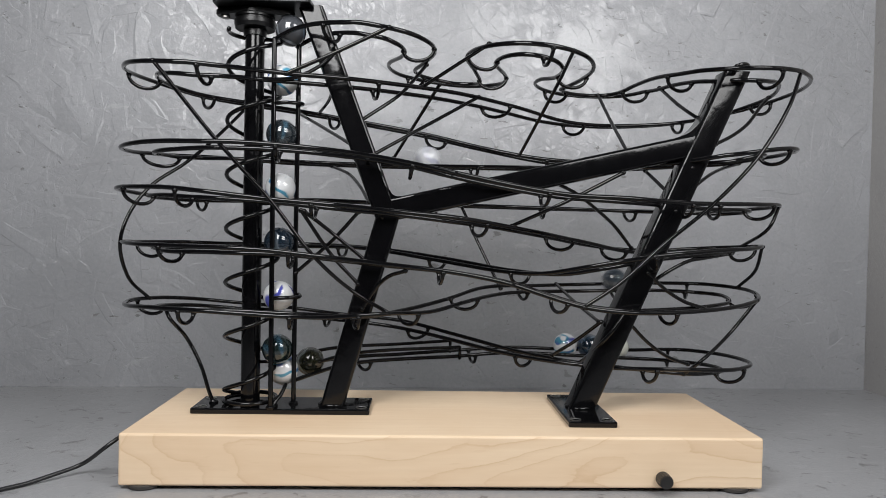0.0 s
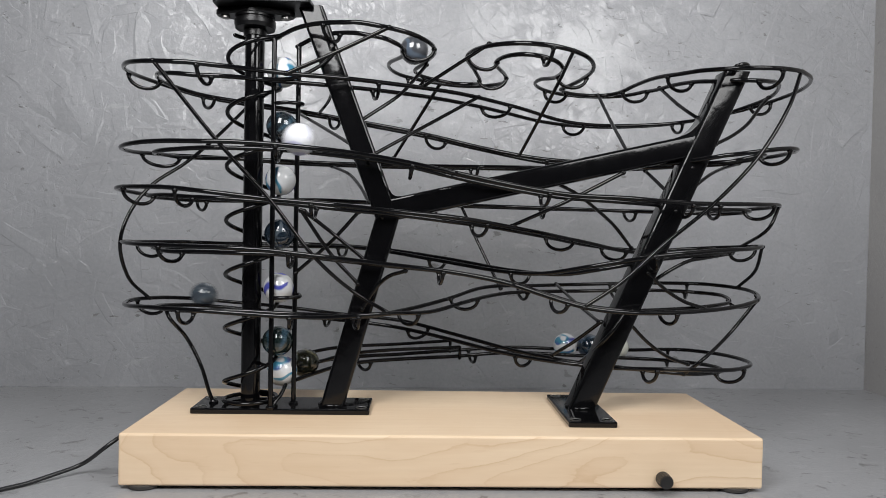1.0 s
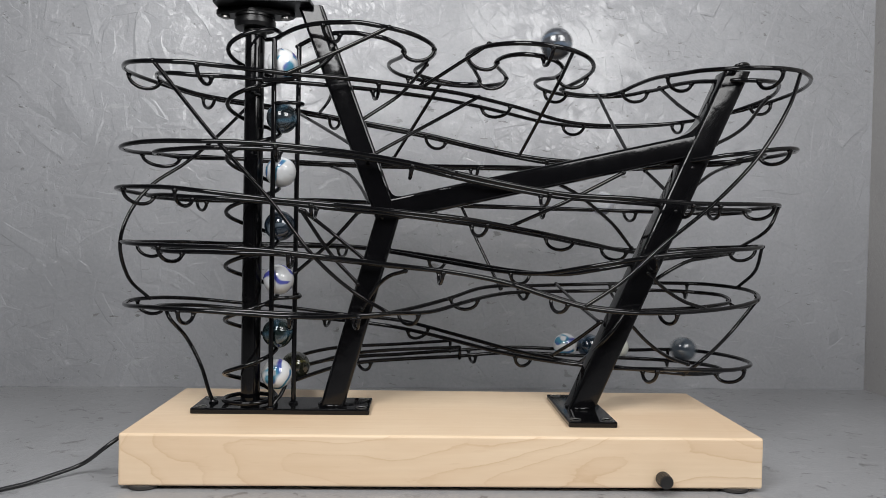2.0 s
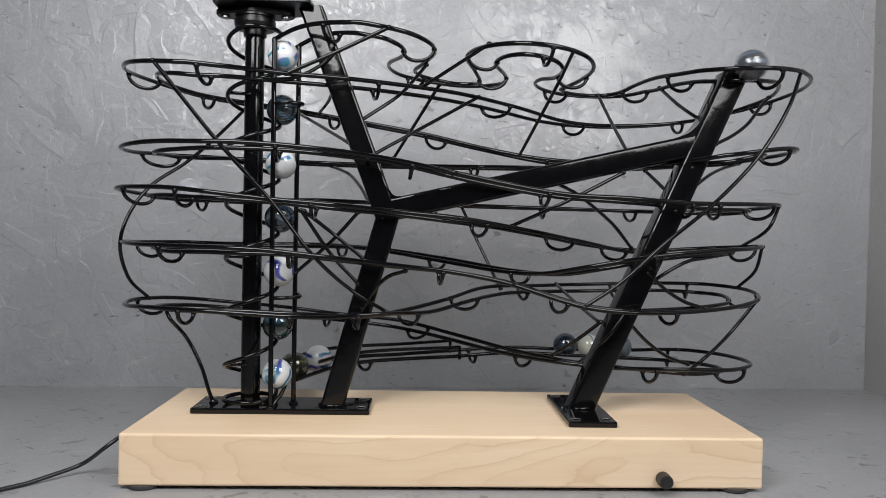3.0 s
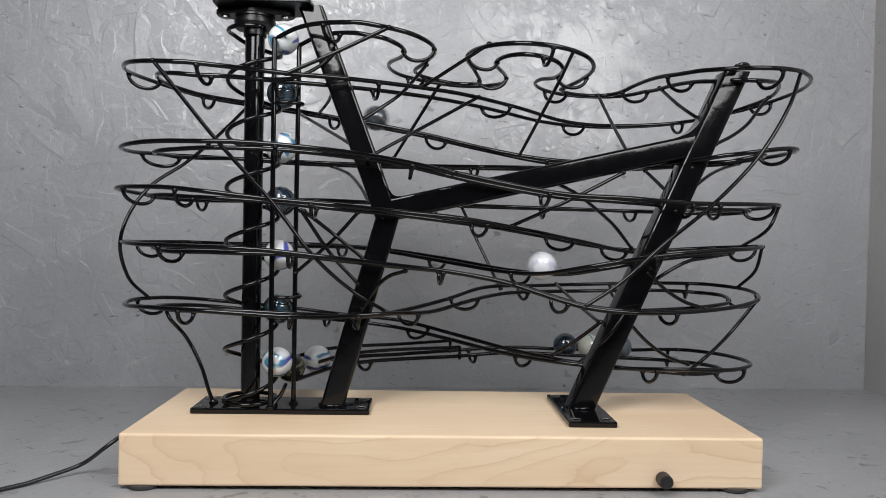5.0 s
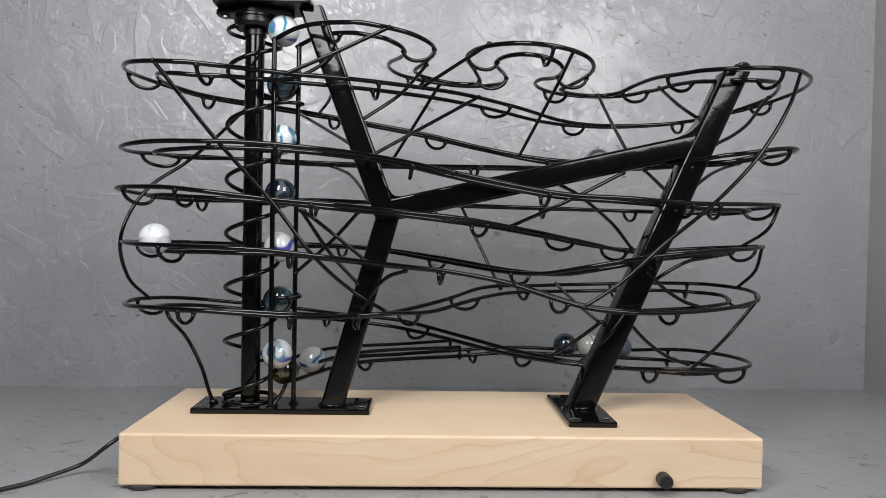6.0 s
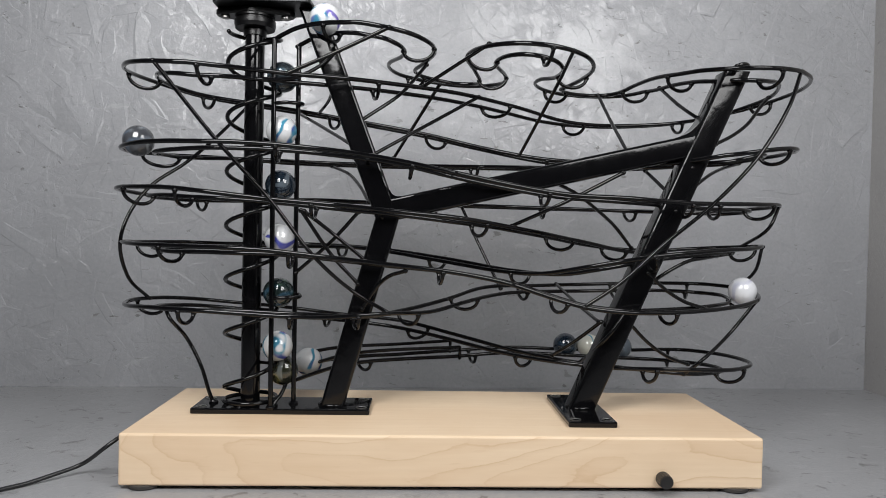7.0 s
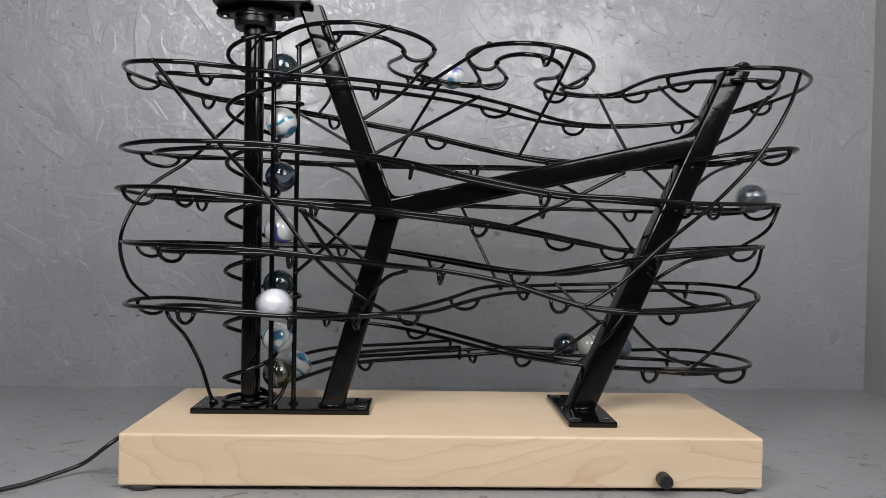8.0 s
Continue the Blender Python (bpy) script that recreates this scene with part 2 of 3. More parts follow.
def strand_relief(wall, width, height, count, seed):
    """The pressed wood strands under the paint: thin splintered flakes, each lying a little askew, on the wall's near face."""
    rnd = random.Random(seed)
    verts, faces = [], []
    for _ in range(count):
        cx, cz = rnd.uniform(-width, 0), rnd.uniform(0, height)
        length = rnd.triangular(0.022, 0.105, 0.055)
        wide = rnd.triangular(0.007, 0.034, 0.015)
        a = rnd.uniform(0, math.pi)
        ca, sa = math.cos(a), math.sin(a)
        lift = rnd.uniform(0.00005, 0.00030)
        lean_u, lean_v = rnd.gauss(0, 0.009), rnd.gauss(0, 0.018)
        rim = []
        n = 6
        for k in range(n):
            rim.append((-0.5 + k / (n - 1), -0.5 + rnd.uniform(-0.10, 0.14)))
        rim.append((0.5 + rnd.uniform(-0.02, 0.14), rnd.uniform(-0.3, 0.3)))
        for k in range(n):
            rim.append((0.5 - k / (n - 1) + rnd.uniform(-0.02, 0.02), 0.5 + rnd.uniform(-0.14, 0.10)))
        rim.append((-0.5 - rnd.uniform(-0.02, 0.14), rnd.uniform(-0.3, 0.3)))
        base = len(verts)
        for grow, sink in ((0.0, 0.0), (0.0045, 0.00022)):
            for u, v in rim:
                pu, pv = u * length, v * wide
                r = math.hypot(pu, pv)
                d = lift + lean_u * pu + lean_v * pv - sink
                pu, pv = pu * (1 + grow / r), pv * (1 + grow / r)
                px, pz = cx + pu * ca - pv * sa, cz + pu * sa + pv * ca
                verts.append((min(px, -0.001), -d, max(pz, 0.001)))
        m = len(rim)
        faces.append(tuple(base + k for k in range(m)))
        for k in range(m):
            faces.append((base + k, base + m + k, base + m + (k + 1) % m, base + (k + 1) % m))
    data = bpy.data.meshes.new("strand")
    data.from_pydata(verts, [], faces)
    data.materials.append(WALL)
    bm = bmesh.new()
    bm.from_mesh(data)
    bmesh.ops.recalc_face_normals(bm, faces=bm.faces[:])
    bm.to_mesh(data)
    bm.free()
    ob = new("strand", data)
    ob.parent = wall
    ob.matrix_parent_inverse = wall.matrix_world.inverted()
    ob.matrix_world = Matrix.Translation(CORNER) @ pose(0, 0, 0, 0, 0, TURN)
    return tagged(ob, "grey painted wood strands pressed into the board", kind="stuff")


strand_relief(bpy.data.objects["wall_north"], 1.55, 0.86, 3000, 5)

# ---- the marble run ----
run = tagged(new("marble_run"), "black wire marble run with motor lift on a pale maple board", "marble run")

board = part("base_board", box((0.472, 0.15, 0.038), (0, 0.075, 0.022), 0.0016), WOOD, run, "pale maple board with soft grain")
for x in (-0.220, 0.217):
    for y in (0.010, 0.135):
        part("foot", moved(turned([(0.0105, 0), (0.0122, 0.0008), (0.0122, 0.0028), (0.0110, 0.0034)], 36), pose(x, y, 0)), RUBBER, board, "dark round rubber foot")
knob = turned([(0.0030, 0.0), (0.0030, 0.002), (0.0052, 0.0022), (0.0054, 0.004), (0.0052, 0.0110), (0.0047, 0.0118)], 36)
for i, v in enumerate(knob.verts):
    if i % 36 % 2 and 0.003 < v.co.z < 0.0115:
        v.co.x, v.co.y = v.co.x * 0.93, v.co.y * 0.93
part("knob", moved(knob, pose(0.1600, 0.001, 0.0112, 90)), KNOB, board, "black ribbed speed knob")


def mounting_plate(x0, x1, y0, y1, holes):
    plate = part("mounting_plate", box((x1 - x0, y1 - y0, 0.0046), ((x0 + x1) / 2, (y0 + y1) / 2, 0.0433), 0.0011), GLOSS, run, "glossy black steel mounting plate")
    for hx, hy in holes:
        part("screw", moved(turned([(0.0045, 0.0), (0.0045, 0.0004), (0.0030, 0.0004), (0.0028, -0.0002)], 20), pose(hx, hy, 0.0456)), STEEL, plate, "dull steel countersunk screw")
    return plate


left_plate = mounting_plate(-0.203, -0.060, 0.056, 0.099, [(-0.196, 0.063), (-0.067, 0.063), (-0.067, 0.092), (-0.196, 0.092)])
right_plate = mounting_plate(0.0955, 0.1335, 0.025, 0.119, [(0.102, 0.032), (0.127, 0.032), (0.102, 0.112), (0.127, 0.112)])

YT = 0.0735
part("bent_post", square_tube([(-0.0913, 0.0455), (-0.0487, 0.2008), (-0.1136, 0.3708)], 0.0188, 0.0030, YT), TUBE, run, "black square tube bent like a knee", flat=True)
part("cross_arm", square_tube([(-0.0460, 0.2074), (0.2122, 0.2677)], 0.0184, 0.0030, YT), TUBE, run, "black square tube rising across", flat=True)
part("leaning_post", square_tube([(0.1147, 0.0455), (0.2380, 0.3274)], 0.0204, 0.0030, YT), TUBE, run, "black square tube leaning outward", flat=True)


def weld_bead(cx, cz, rx, ry):
    pts = [(cx + rx * math.cos(a) + random.uniform(-0.0003, 0.0003), YT + ry * math.sin(a), cz + random.uniform(-0.0003, 0.0004)) for a in np.linspace(0, 2 * math.pi, 40)]
    return sweep(pts, 0.0016, 6)


part("weld_bead", weld_bead(-0.0913, 0.0463, 0.0103, 0.0100), GLOSS, left_plate)
part("weld_bead", weld_bead(0.1147, 0.0463, 0.0108, 0.0102), GLOSS, right_plate)



def weld_fillet(corner, along, up, r):
    """A hollow fillet that fills the corner between two tubes; (x, z) places and ways."""
    c, a, b = Vector(corner), Vector(along).normalized(), Vector(up).normalized()
    outline = [c - (a + b) * 0.002, c + a * r - b * 0.002]
    for k in range(9):
        u = k / 8
        outline.append(c + a * r * (1 - u) ** 2 + b * r * u**2)
    outline.append(c + b * r - a * 0.002)
    bm = bmesh.new()
    near = [bm.verts.new((p.x, YT - 0.0086, p.y)) for p in outline]
    far = [bm.verts.new((p.x, YT + 0.0086, p.y)) for p in outline]
    n = len(outline)
    for j in range(n):
        bm.faces.new((near[j], near[(j + 1) % n], far[(j + 1) % n], far[j]))
    bm.faces.new(near)
    bm.faces.new(far)
    return bm


part("weld_fillet", weld_fillet((-0.0446, 0.2172), (0.9738, 0.2272), (-0.3371, 0.9415), 0.007), TUBE, run)
part("weld_fillet", weld_fillet((0.2040, 0.2752), (-0.9738, -0.2272), (0.4006, 0.9162), 0.017), TUBE, run)

# ---- the wire track ----
GAUGE, WIRE, BALL, RIDE = 0.025, 0.00185, 0.0125, 0.0074

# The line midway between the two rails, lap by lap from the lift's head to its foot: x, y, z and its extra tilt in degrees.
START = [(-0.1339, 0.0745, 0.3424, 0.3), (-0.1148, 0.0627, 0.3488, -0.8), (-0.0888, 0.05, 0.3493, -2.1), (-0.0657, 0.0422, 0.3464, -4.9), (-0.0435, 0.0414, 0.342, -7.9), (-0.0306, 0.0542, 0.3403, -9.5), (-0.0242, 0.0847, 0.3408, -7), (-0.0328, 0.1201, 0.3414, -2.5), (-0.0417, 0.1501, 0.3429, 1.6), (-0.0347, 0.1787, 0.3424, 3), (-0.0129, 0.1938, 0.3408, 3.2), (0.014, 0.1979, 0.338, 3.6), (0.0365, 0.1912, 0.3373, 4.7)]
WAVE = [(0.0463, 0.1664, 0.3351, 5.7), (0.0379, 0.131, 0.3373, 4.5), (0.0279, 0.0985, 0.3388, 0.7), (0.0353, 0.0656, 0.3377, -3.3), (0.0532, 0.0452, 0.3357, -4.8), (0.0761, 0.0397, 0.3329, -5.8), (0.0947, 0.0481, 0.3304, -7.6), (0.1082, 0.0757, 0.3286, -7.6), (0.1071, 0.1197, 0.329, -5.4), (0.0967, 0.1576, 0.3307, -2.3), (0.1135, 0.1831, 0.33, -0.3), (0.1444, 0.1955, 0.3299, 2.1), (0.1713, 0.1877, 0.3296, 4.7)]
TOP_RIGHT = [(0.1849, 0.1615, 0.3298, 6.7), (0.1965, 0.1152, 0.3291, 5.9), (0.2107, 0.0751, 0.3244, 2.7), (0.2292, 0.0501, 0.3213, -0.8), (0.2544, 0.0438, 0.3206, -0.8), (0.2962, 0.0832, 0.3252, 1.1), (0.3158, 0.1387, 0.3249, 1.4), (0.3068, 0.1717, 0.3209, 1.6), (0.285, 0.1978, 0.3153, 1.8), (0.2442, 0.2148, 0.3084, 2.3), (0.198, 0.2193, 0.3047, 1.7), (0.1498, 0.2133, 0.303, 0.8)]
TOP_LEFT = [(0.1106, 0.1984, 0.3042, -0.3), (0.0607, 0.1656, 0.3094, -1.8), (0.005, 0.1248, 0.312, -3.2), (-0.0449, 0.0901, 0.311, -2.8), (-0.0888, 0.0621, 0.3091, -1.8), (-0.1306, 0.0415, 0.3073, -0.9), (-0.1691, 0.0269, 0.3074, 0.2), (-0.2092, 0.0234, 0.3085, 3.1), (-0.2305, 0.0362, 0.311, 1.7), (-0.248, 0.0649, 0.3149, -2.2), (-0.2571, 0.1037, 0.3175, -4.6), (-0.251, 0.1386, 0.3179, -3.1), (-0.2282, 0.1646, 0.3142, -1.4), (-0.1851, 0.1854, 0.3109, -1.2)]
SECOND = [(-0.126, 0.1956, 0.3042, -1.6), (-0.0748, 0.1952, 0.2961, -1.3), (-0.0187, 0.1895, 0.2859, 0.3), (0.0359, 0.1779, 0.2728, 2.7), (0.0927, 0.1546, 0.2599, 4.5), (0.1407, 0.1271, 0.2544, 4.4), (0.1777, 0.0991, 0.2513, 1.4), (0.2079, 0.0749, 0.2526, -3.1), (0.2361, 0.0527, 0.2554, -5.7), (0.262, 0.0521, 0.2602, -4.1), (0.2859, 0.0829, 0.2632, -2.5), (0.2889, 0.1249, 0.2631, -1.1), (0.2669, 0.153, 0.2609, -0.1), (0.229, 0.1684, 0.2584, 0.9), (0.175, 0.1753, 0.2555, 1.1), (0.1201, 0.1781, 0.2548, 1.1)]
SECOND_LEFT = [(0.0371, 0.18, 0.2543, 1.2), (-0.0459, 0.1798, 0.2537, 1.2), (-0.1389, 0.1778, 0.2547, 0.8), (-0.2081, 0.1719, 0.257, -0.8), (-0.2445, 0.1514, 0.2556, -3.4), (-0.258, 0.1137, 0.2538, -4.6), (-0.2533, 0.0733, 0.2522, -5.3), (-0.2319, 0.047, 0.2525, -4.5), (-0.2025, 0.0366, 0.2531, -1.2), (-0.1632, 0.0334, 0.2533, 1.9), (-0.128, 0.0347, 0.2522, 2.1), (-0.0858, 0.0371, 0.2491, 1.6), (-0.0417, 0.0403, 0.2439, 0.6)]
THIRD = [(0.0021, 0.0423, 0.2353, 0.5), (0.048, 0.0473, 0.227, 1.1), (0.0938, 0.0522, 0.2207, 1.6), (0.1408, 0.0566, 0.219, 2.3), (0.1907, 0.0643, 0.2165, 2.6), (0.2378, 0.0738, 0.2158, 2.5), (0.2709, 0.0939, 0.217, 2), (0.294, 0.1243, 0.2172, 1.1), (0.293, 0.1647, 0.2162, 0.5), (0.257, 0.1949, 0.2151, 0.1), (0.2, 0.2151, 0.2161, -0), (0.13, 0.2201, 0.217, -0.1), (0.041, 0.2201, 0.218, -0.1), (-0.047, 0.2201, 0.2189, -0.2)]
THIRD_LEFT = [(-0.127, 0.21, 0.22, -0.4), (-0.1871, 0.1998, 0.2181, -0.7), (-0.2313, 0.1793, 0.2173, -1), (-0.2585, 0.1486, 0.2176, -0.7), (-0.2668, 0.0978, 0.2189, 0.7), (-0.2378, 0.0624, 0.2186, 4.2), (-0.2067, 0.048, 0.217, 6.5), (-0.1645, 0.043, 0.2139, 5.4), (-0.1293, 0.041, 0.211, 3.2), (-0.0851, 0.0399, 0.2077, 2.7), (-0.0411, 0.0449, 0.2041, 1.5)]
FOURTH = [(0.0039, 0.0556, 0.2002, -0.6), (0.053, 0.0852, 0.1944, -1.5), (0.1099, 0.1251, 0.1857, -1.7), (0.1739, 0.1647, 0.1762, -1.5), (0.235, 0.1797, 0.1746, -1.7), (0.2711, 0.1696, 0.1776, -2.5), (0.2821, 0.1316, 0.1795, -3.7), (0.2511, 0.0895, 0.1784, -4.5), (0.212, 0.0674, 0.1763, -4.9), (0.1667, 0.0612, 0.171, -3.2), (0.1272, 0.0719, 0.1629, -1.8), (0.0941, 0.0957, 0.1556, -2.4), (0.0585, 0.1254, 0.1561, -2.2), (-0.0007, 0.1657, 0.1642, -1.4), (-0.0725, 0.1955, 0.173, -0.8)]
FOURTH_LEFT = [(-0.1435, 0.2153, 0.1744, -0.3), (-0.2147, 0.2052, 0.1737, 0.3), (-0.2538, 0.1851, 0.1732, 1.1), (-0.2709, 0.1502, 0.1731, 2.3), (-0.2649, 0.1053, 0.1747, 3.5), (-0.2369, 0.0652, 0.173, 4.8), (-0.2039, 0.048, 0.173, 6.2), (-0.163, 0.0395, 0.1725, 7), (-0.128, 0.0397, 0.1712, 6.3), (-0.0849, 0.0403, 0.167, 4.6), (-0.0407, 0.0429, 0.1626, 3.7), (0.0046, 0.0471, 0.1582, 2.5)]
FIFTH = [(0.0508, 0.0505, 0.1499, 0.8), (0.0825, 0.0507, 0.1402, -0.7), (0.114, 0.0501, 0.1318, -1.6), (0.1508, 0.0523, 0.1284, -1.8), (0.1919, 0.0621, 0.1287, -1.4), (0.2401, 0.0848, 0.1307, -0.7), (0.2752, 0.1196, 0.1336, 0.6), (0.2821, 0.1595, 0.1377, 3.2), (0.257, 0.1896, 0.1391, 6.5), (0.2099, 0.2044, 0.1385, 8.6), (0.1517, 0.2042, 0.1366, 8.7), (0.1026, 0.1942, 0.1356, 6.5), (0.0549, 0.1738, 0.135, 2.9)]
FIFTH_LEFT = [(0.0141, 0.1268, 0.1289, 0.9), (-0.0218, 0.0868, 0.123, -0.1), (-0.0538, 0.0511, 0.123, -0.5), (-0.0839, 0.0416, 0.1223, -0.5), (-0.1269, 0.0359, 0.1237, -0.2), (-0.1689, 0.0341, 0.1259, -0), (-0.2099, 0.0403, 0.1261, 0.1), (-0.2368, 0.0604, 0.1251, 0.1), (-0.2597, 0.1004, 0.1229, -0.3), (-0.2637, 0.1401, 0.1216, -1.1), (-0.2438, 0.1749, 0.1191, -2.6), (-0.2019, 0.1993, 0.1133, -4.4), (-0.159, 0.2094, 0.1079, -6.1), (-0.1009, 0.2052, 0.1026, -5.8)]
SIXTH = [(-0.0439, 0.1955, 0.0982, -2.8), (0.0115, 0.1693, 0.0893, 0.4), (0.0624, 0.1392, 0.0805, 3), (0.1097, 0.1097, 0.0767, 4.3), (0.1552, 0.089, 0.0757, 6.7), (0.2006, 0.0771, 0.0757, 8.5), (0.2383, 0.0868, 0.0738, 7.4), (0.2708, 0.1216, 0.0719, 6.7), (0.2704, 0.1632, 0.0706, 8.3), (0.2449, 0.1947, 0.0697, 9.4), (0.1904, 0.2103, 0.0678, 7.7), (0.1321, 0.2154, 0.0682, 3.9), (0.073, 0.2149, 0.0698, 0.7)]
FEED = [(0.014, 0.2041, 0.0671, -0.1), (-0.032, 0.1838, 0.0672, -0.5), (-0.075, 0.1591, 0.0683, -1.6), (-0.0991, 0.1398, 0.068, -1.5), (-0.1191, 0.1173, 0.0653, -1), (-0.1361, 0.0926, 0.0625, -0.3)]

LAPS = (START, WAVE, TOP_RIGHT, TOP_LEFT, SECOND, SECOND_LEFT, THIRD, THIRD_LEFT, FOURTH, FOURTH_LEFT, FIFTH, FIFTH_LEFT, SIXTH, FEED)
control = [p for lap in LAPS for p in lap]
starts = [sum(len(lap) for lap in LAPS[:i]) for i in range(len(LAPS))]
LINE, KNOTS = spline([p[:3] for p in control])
for _ in range(10):
    LINE[1:-1] = (LINE[:-2] + 2 * LINE[1:-1] + LINE[2:]) / 4
way = np.gradient(LINE, axis=0)
way /= np.linalg.norm(way, axis=1)[:, None]
ALONG = np.concatenate([[0], np.cumsum(np.linalg.norm(np.diff(LINE, axis=0), axis=1))])
course = np.unwrap(np.arctan2(way[:, 1], way[:, 0]))
bend = np.gradient(course) / np.gradient(ALONG)
bend = np.convolve(np.concatenate([np.repeat(bend[:1], 8), bend, np.repeat(bend[-1:], 8)]), np.ones(17) / 17, "valid")
tilt = np.interp(np.arange(len(LINE)), KNOTS, [p[3] for p in control])
bank = np.radians(np.clip(0.75 * bend, -11, 11) + tilt)[:, None]
flat_side = np.cross(way, (0, 0, 1))
flat_side /= np.linalg.norm(flat_side, axis=1)[:, None]
flat_up = np.cross(flat_side, way)
SIDE_WAY = flat_side * np.cos(bank) + flat_up * np.sin(bank)
UP_WAY = flat_up * np.cos(bank) - flat_side * np.sin(bank)


def with_welds(bm, *places):
    """Small blobs of weld where a wire ends on another."""
    for p in places:
        bmesh.ops.create_icosphere(bm, subdivisions=2, radius=0.0024, matrix=Matrix.Translation(Vector(p)) @ Matrix.Diagonal((1.0, 1.0, 0.85, 1)))
    return bm


def along(values, s):
    """A row of values at s metres of the track."""
    return np.array([np.interp(s, ALONG, values[:, k]) for k in range(3)])


def track_tie(s, sag, skew):
    """A wire hoop under both rails; skew sets its ends apart along the track."""
    pts = []
    for a in np.linspace(0.0, math.pi, 13):
        q = s + skew / 2 * math.cos(a)
        pts.append(along(LINE, q) + along(SIDE_WAY, q) * GAUGE / 2 * math.cos(a) * 1.02 - along(UP_WAY, q) * (0.0018 + sag * math.sin(a)))
    return with_welds(sweep(pts, 0.0016, 7), pts[0], pts[-1])


for n, ties in enumerate((((0.046, 0), (0.135, 0), (0.255, 0),), ((0.364, 0), (0.432, 0), (0.505, 0), (0.584, 0), (0.664, 0), (0.757, -0.004),), ((0.828, 0), (0.911, 0), (1.058, -0.004), (1.141, 0.007), (1.252, 0.009),), ((1.353, 0.012), (1.487, -0.009), (1.624, -0.007), (1.741, 0), (1.824, 0.003),), ((1.945, -0.007), (2.048, -0.016), (2.165, 0), (2.29, 0), (2.364, 0),), ((2.717, 0.005), (3.02, 0.018), (3.216, 0), (3.32, 0),), ((3.429, 0), (3.549, 0.001), (3.576, -0.006), (3.636, 0), (3.82, 0.009), (3.911, 0), (4.022, 0),), ((4.256, 0), (4.376, 0), (4.429, 0), (4.532, 0),), ((4.669, -0.003), (4.764, 0.009), (4.837, 0.008), (4.978, 0), (5.129, 0), (5.248, -0.004), (5.337, -0.005), (5.44, 0.002),), ((5.641, 0), (5.758, -0.001), (5.857, 0), (5.975, 0),), ((6.074, 0.009), (6.167, -0.001), (6.299, 0), (6.369, 0), (6.441, 0), (6.54, -0.003), (6.624, 0.006),), ((6.701, -0.005), (6.754, 0), (6.804, 0), (6.885, 0.002), (7.011, 0), (7.195, 0),), ((7.29, -0.01), (7.403, -0.005), (7.515, 0.011), (7.598, 0), (7.722, 0), (7.924, 0),), ((8.042, 0),))):
    a = KNOTS[starts[n]]
    b = KNOTS[starts[n + 1]] + 1 if n + 1 < len(LAPS) else len(LINE)
    pair = []
    for hand in (1, -1):
        pair.append(part("rail", sweep(LINE[a:b] + SIDE_WAY[a:b] * (GAUGE / 2 * hand), WIRE, 8), GLOSS, run, "glossy black bent wire rail"))
    for s, skew in ties:
        part("rail_tie", track_tie(s, 0.0085, skew), GLOSS, pair[0], "small black wire hoop under the rails")


def wire(points, radius=0.0016):
    """A thin curved wire through a few points."""
    line, _ = spline(points, 0.004)
    return sweep(line, radius, 7)


BRACES = []
BRACES.append([(-0.2193, 0.01433, 0.311), (-0.174, 0.022, 0.254), (-0.134, 0.024, 0.21), (-0.102, 0.028, 0.169), (-0.074, 0.045, 0.142), (-0.04481, 0.04315, 0.1251)])
BRACES.append([(-0.1922, 0.1963, 0.3122), (-0.215, 0.16, 0.274), (-0.235, 0.14, 0.249), (-0.259, 0.12, 0.226), (-0.272, 0.105, 0.2), (-0.277, 0.1, 0.175), (-0.276, 0.115, 0.146), (-0.2716, 0.1531, 0.1238)])
BRACES.append([(-0.2268, 0.06837, 0.1231), (-0.221, 0.06, 0.117), (-0.212, 0.075, 0.099), (-0.2, 0.075, 0.076), (-0.193, 0.075, 0.054), (-0.19, 0.075, 0.047)])
BRACES.append([(-0.1254, 0.02959, 0.3075), (-0.087, 0.035, 0.327), (-0.04832, 0.02833, 0.3443)])
BRACES.append([(-0.1556, 0.04489, 0.3061), (-0.124, 0.055, 0.31), (-0.103, 0.063, 0.323), (-0.091, 0.066, 0.334)])
BRACES.append([(-0.02169, 0.092, 0.3133), (0.005416, 0.074, 0.328), (0.03092, 0.056, 0.3416)])
BRACES.append([(-0.0716, 0.075, 0.281), (-0.04214, 0.09, 0.3047), (-0.0315, 0.105, 0.3192), (-0.01839, 0.12, 0.3387)])
BRACES.append([(-0.007156, 0.097, 0.3167), (-0.02654, 0.136, 0.2904), (-0.04785, 0.175, 0.2611)])
BRACES.append([(0.02925, 0.128, 0.313), (-0.02008, 0.095, 0.2798), (-0.0667, 0.066, 0.2486)])
BRACES.append([(0.0944, 0.03361, 0.3321), (0.093, 0.09, 0.317), (0.07082, 0.1507, 0.2636)])
BRACES.append([(0.152, 0.1822, 0.3284), (0.152, 0.135, 0.296), (0.15, 0.075, 0.261)])
BRACES.append([(0.2022, 0.15, 0.3303), (0.2059, 0.115, 0.3096), (0.2086, 0.095, 0.2987), (0.2142, 0.08, 0.2891)])
BRACES.append([(0.2948, 0.125, 0.3189), (0.2813, 0.115, 0.3065), (0.2642, 0.1, 0.2901), (0.246, 0.088, 0.2781), (0.2257, 0.076, 0.2683)])
BRACES.append([(0.2832, 0.04936, 0.3251), (0.266, 0.035, 0.293), (0.238, 0.026, 0.252), (0.205, 0.026, 0.216), (0.169, 0.028, 0.185), (0.136, 0.034, 0.153), (0.1078, 0.03721, 0.1328)])
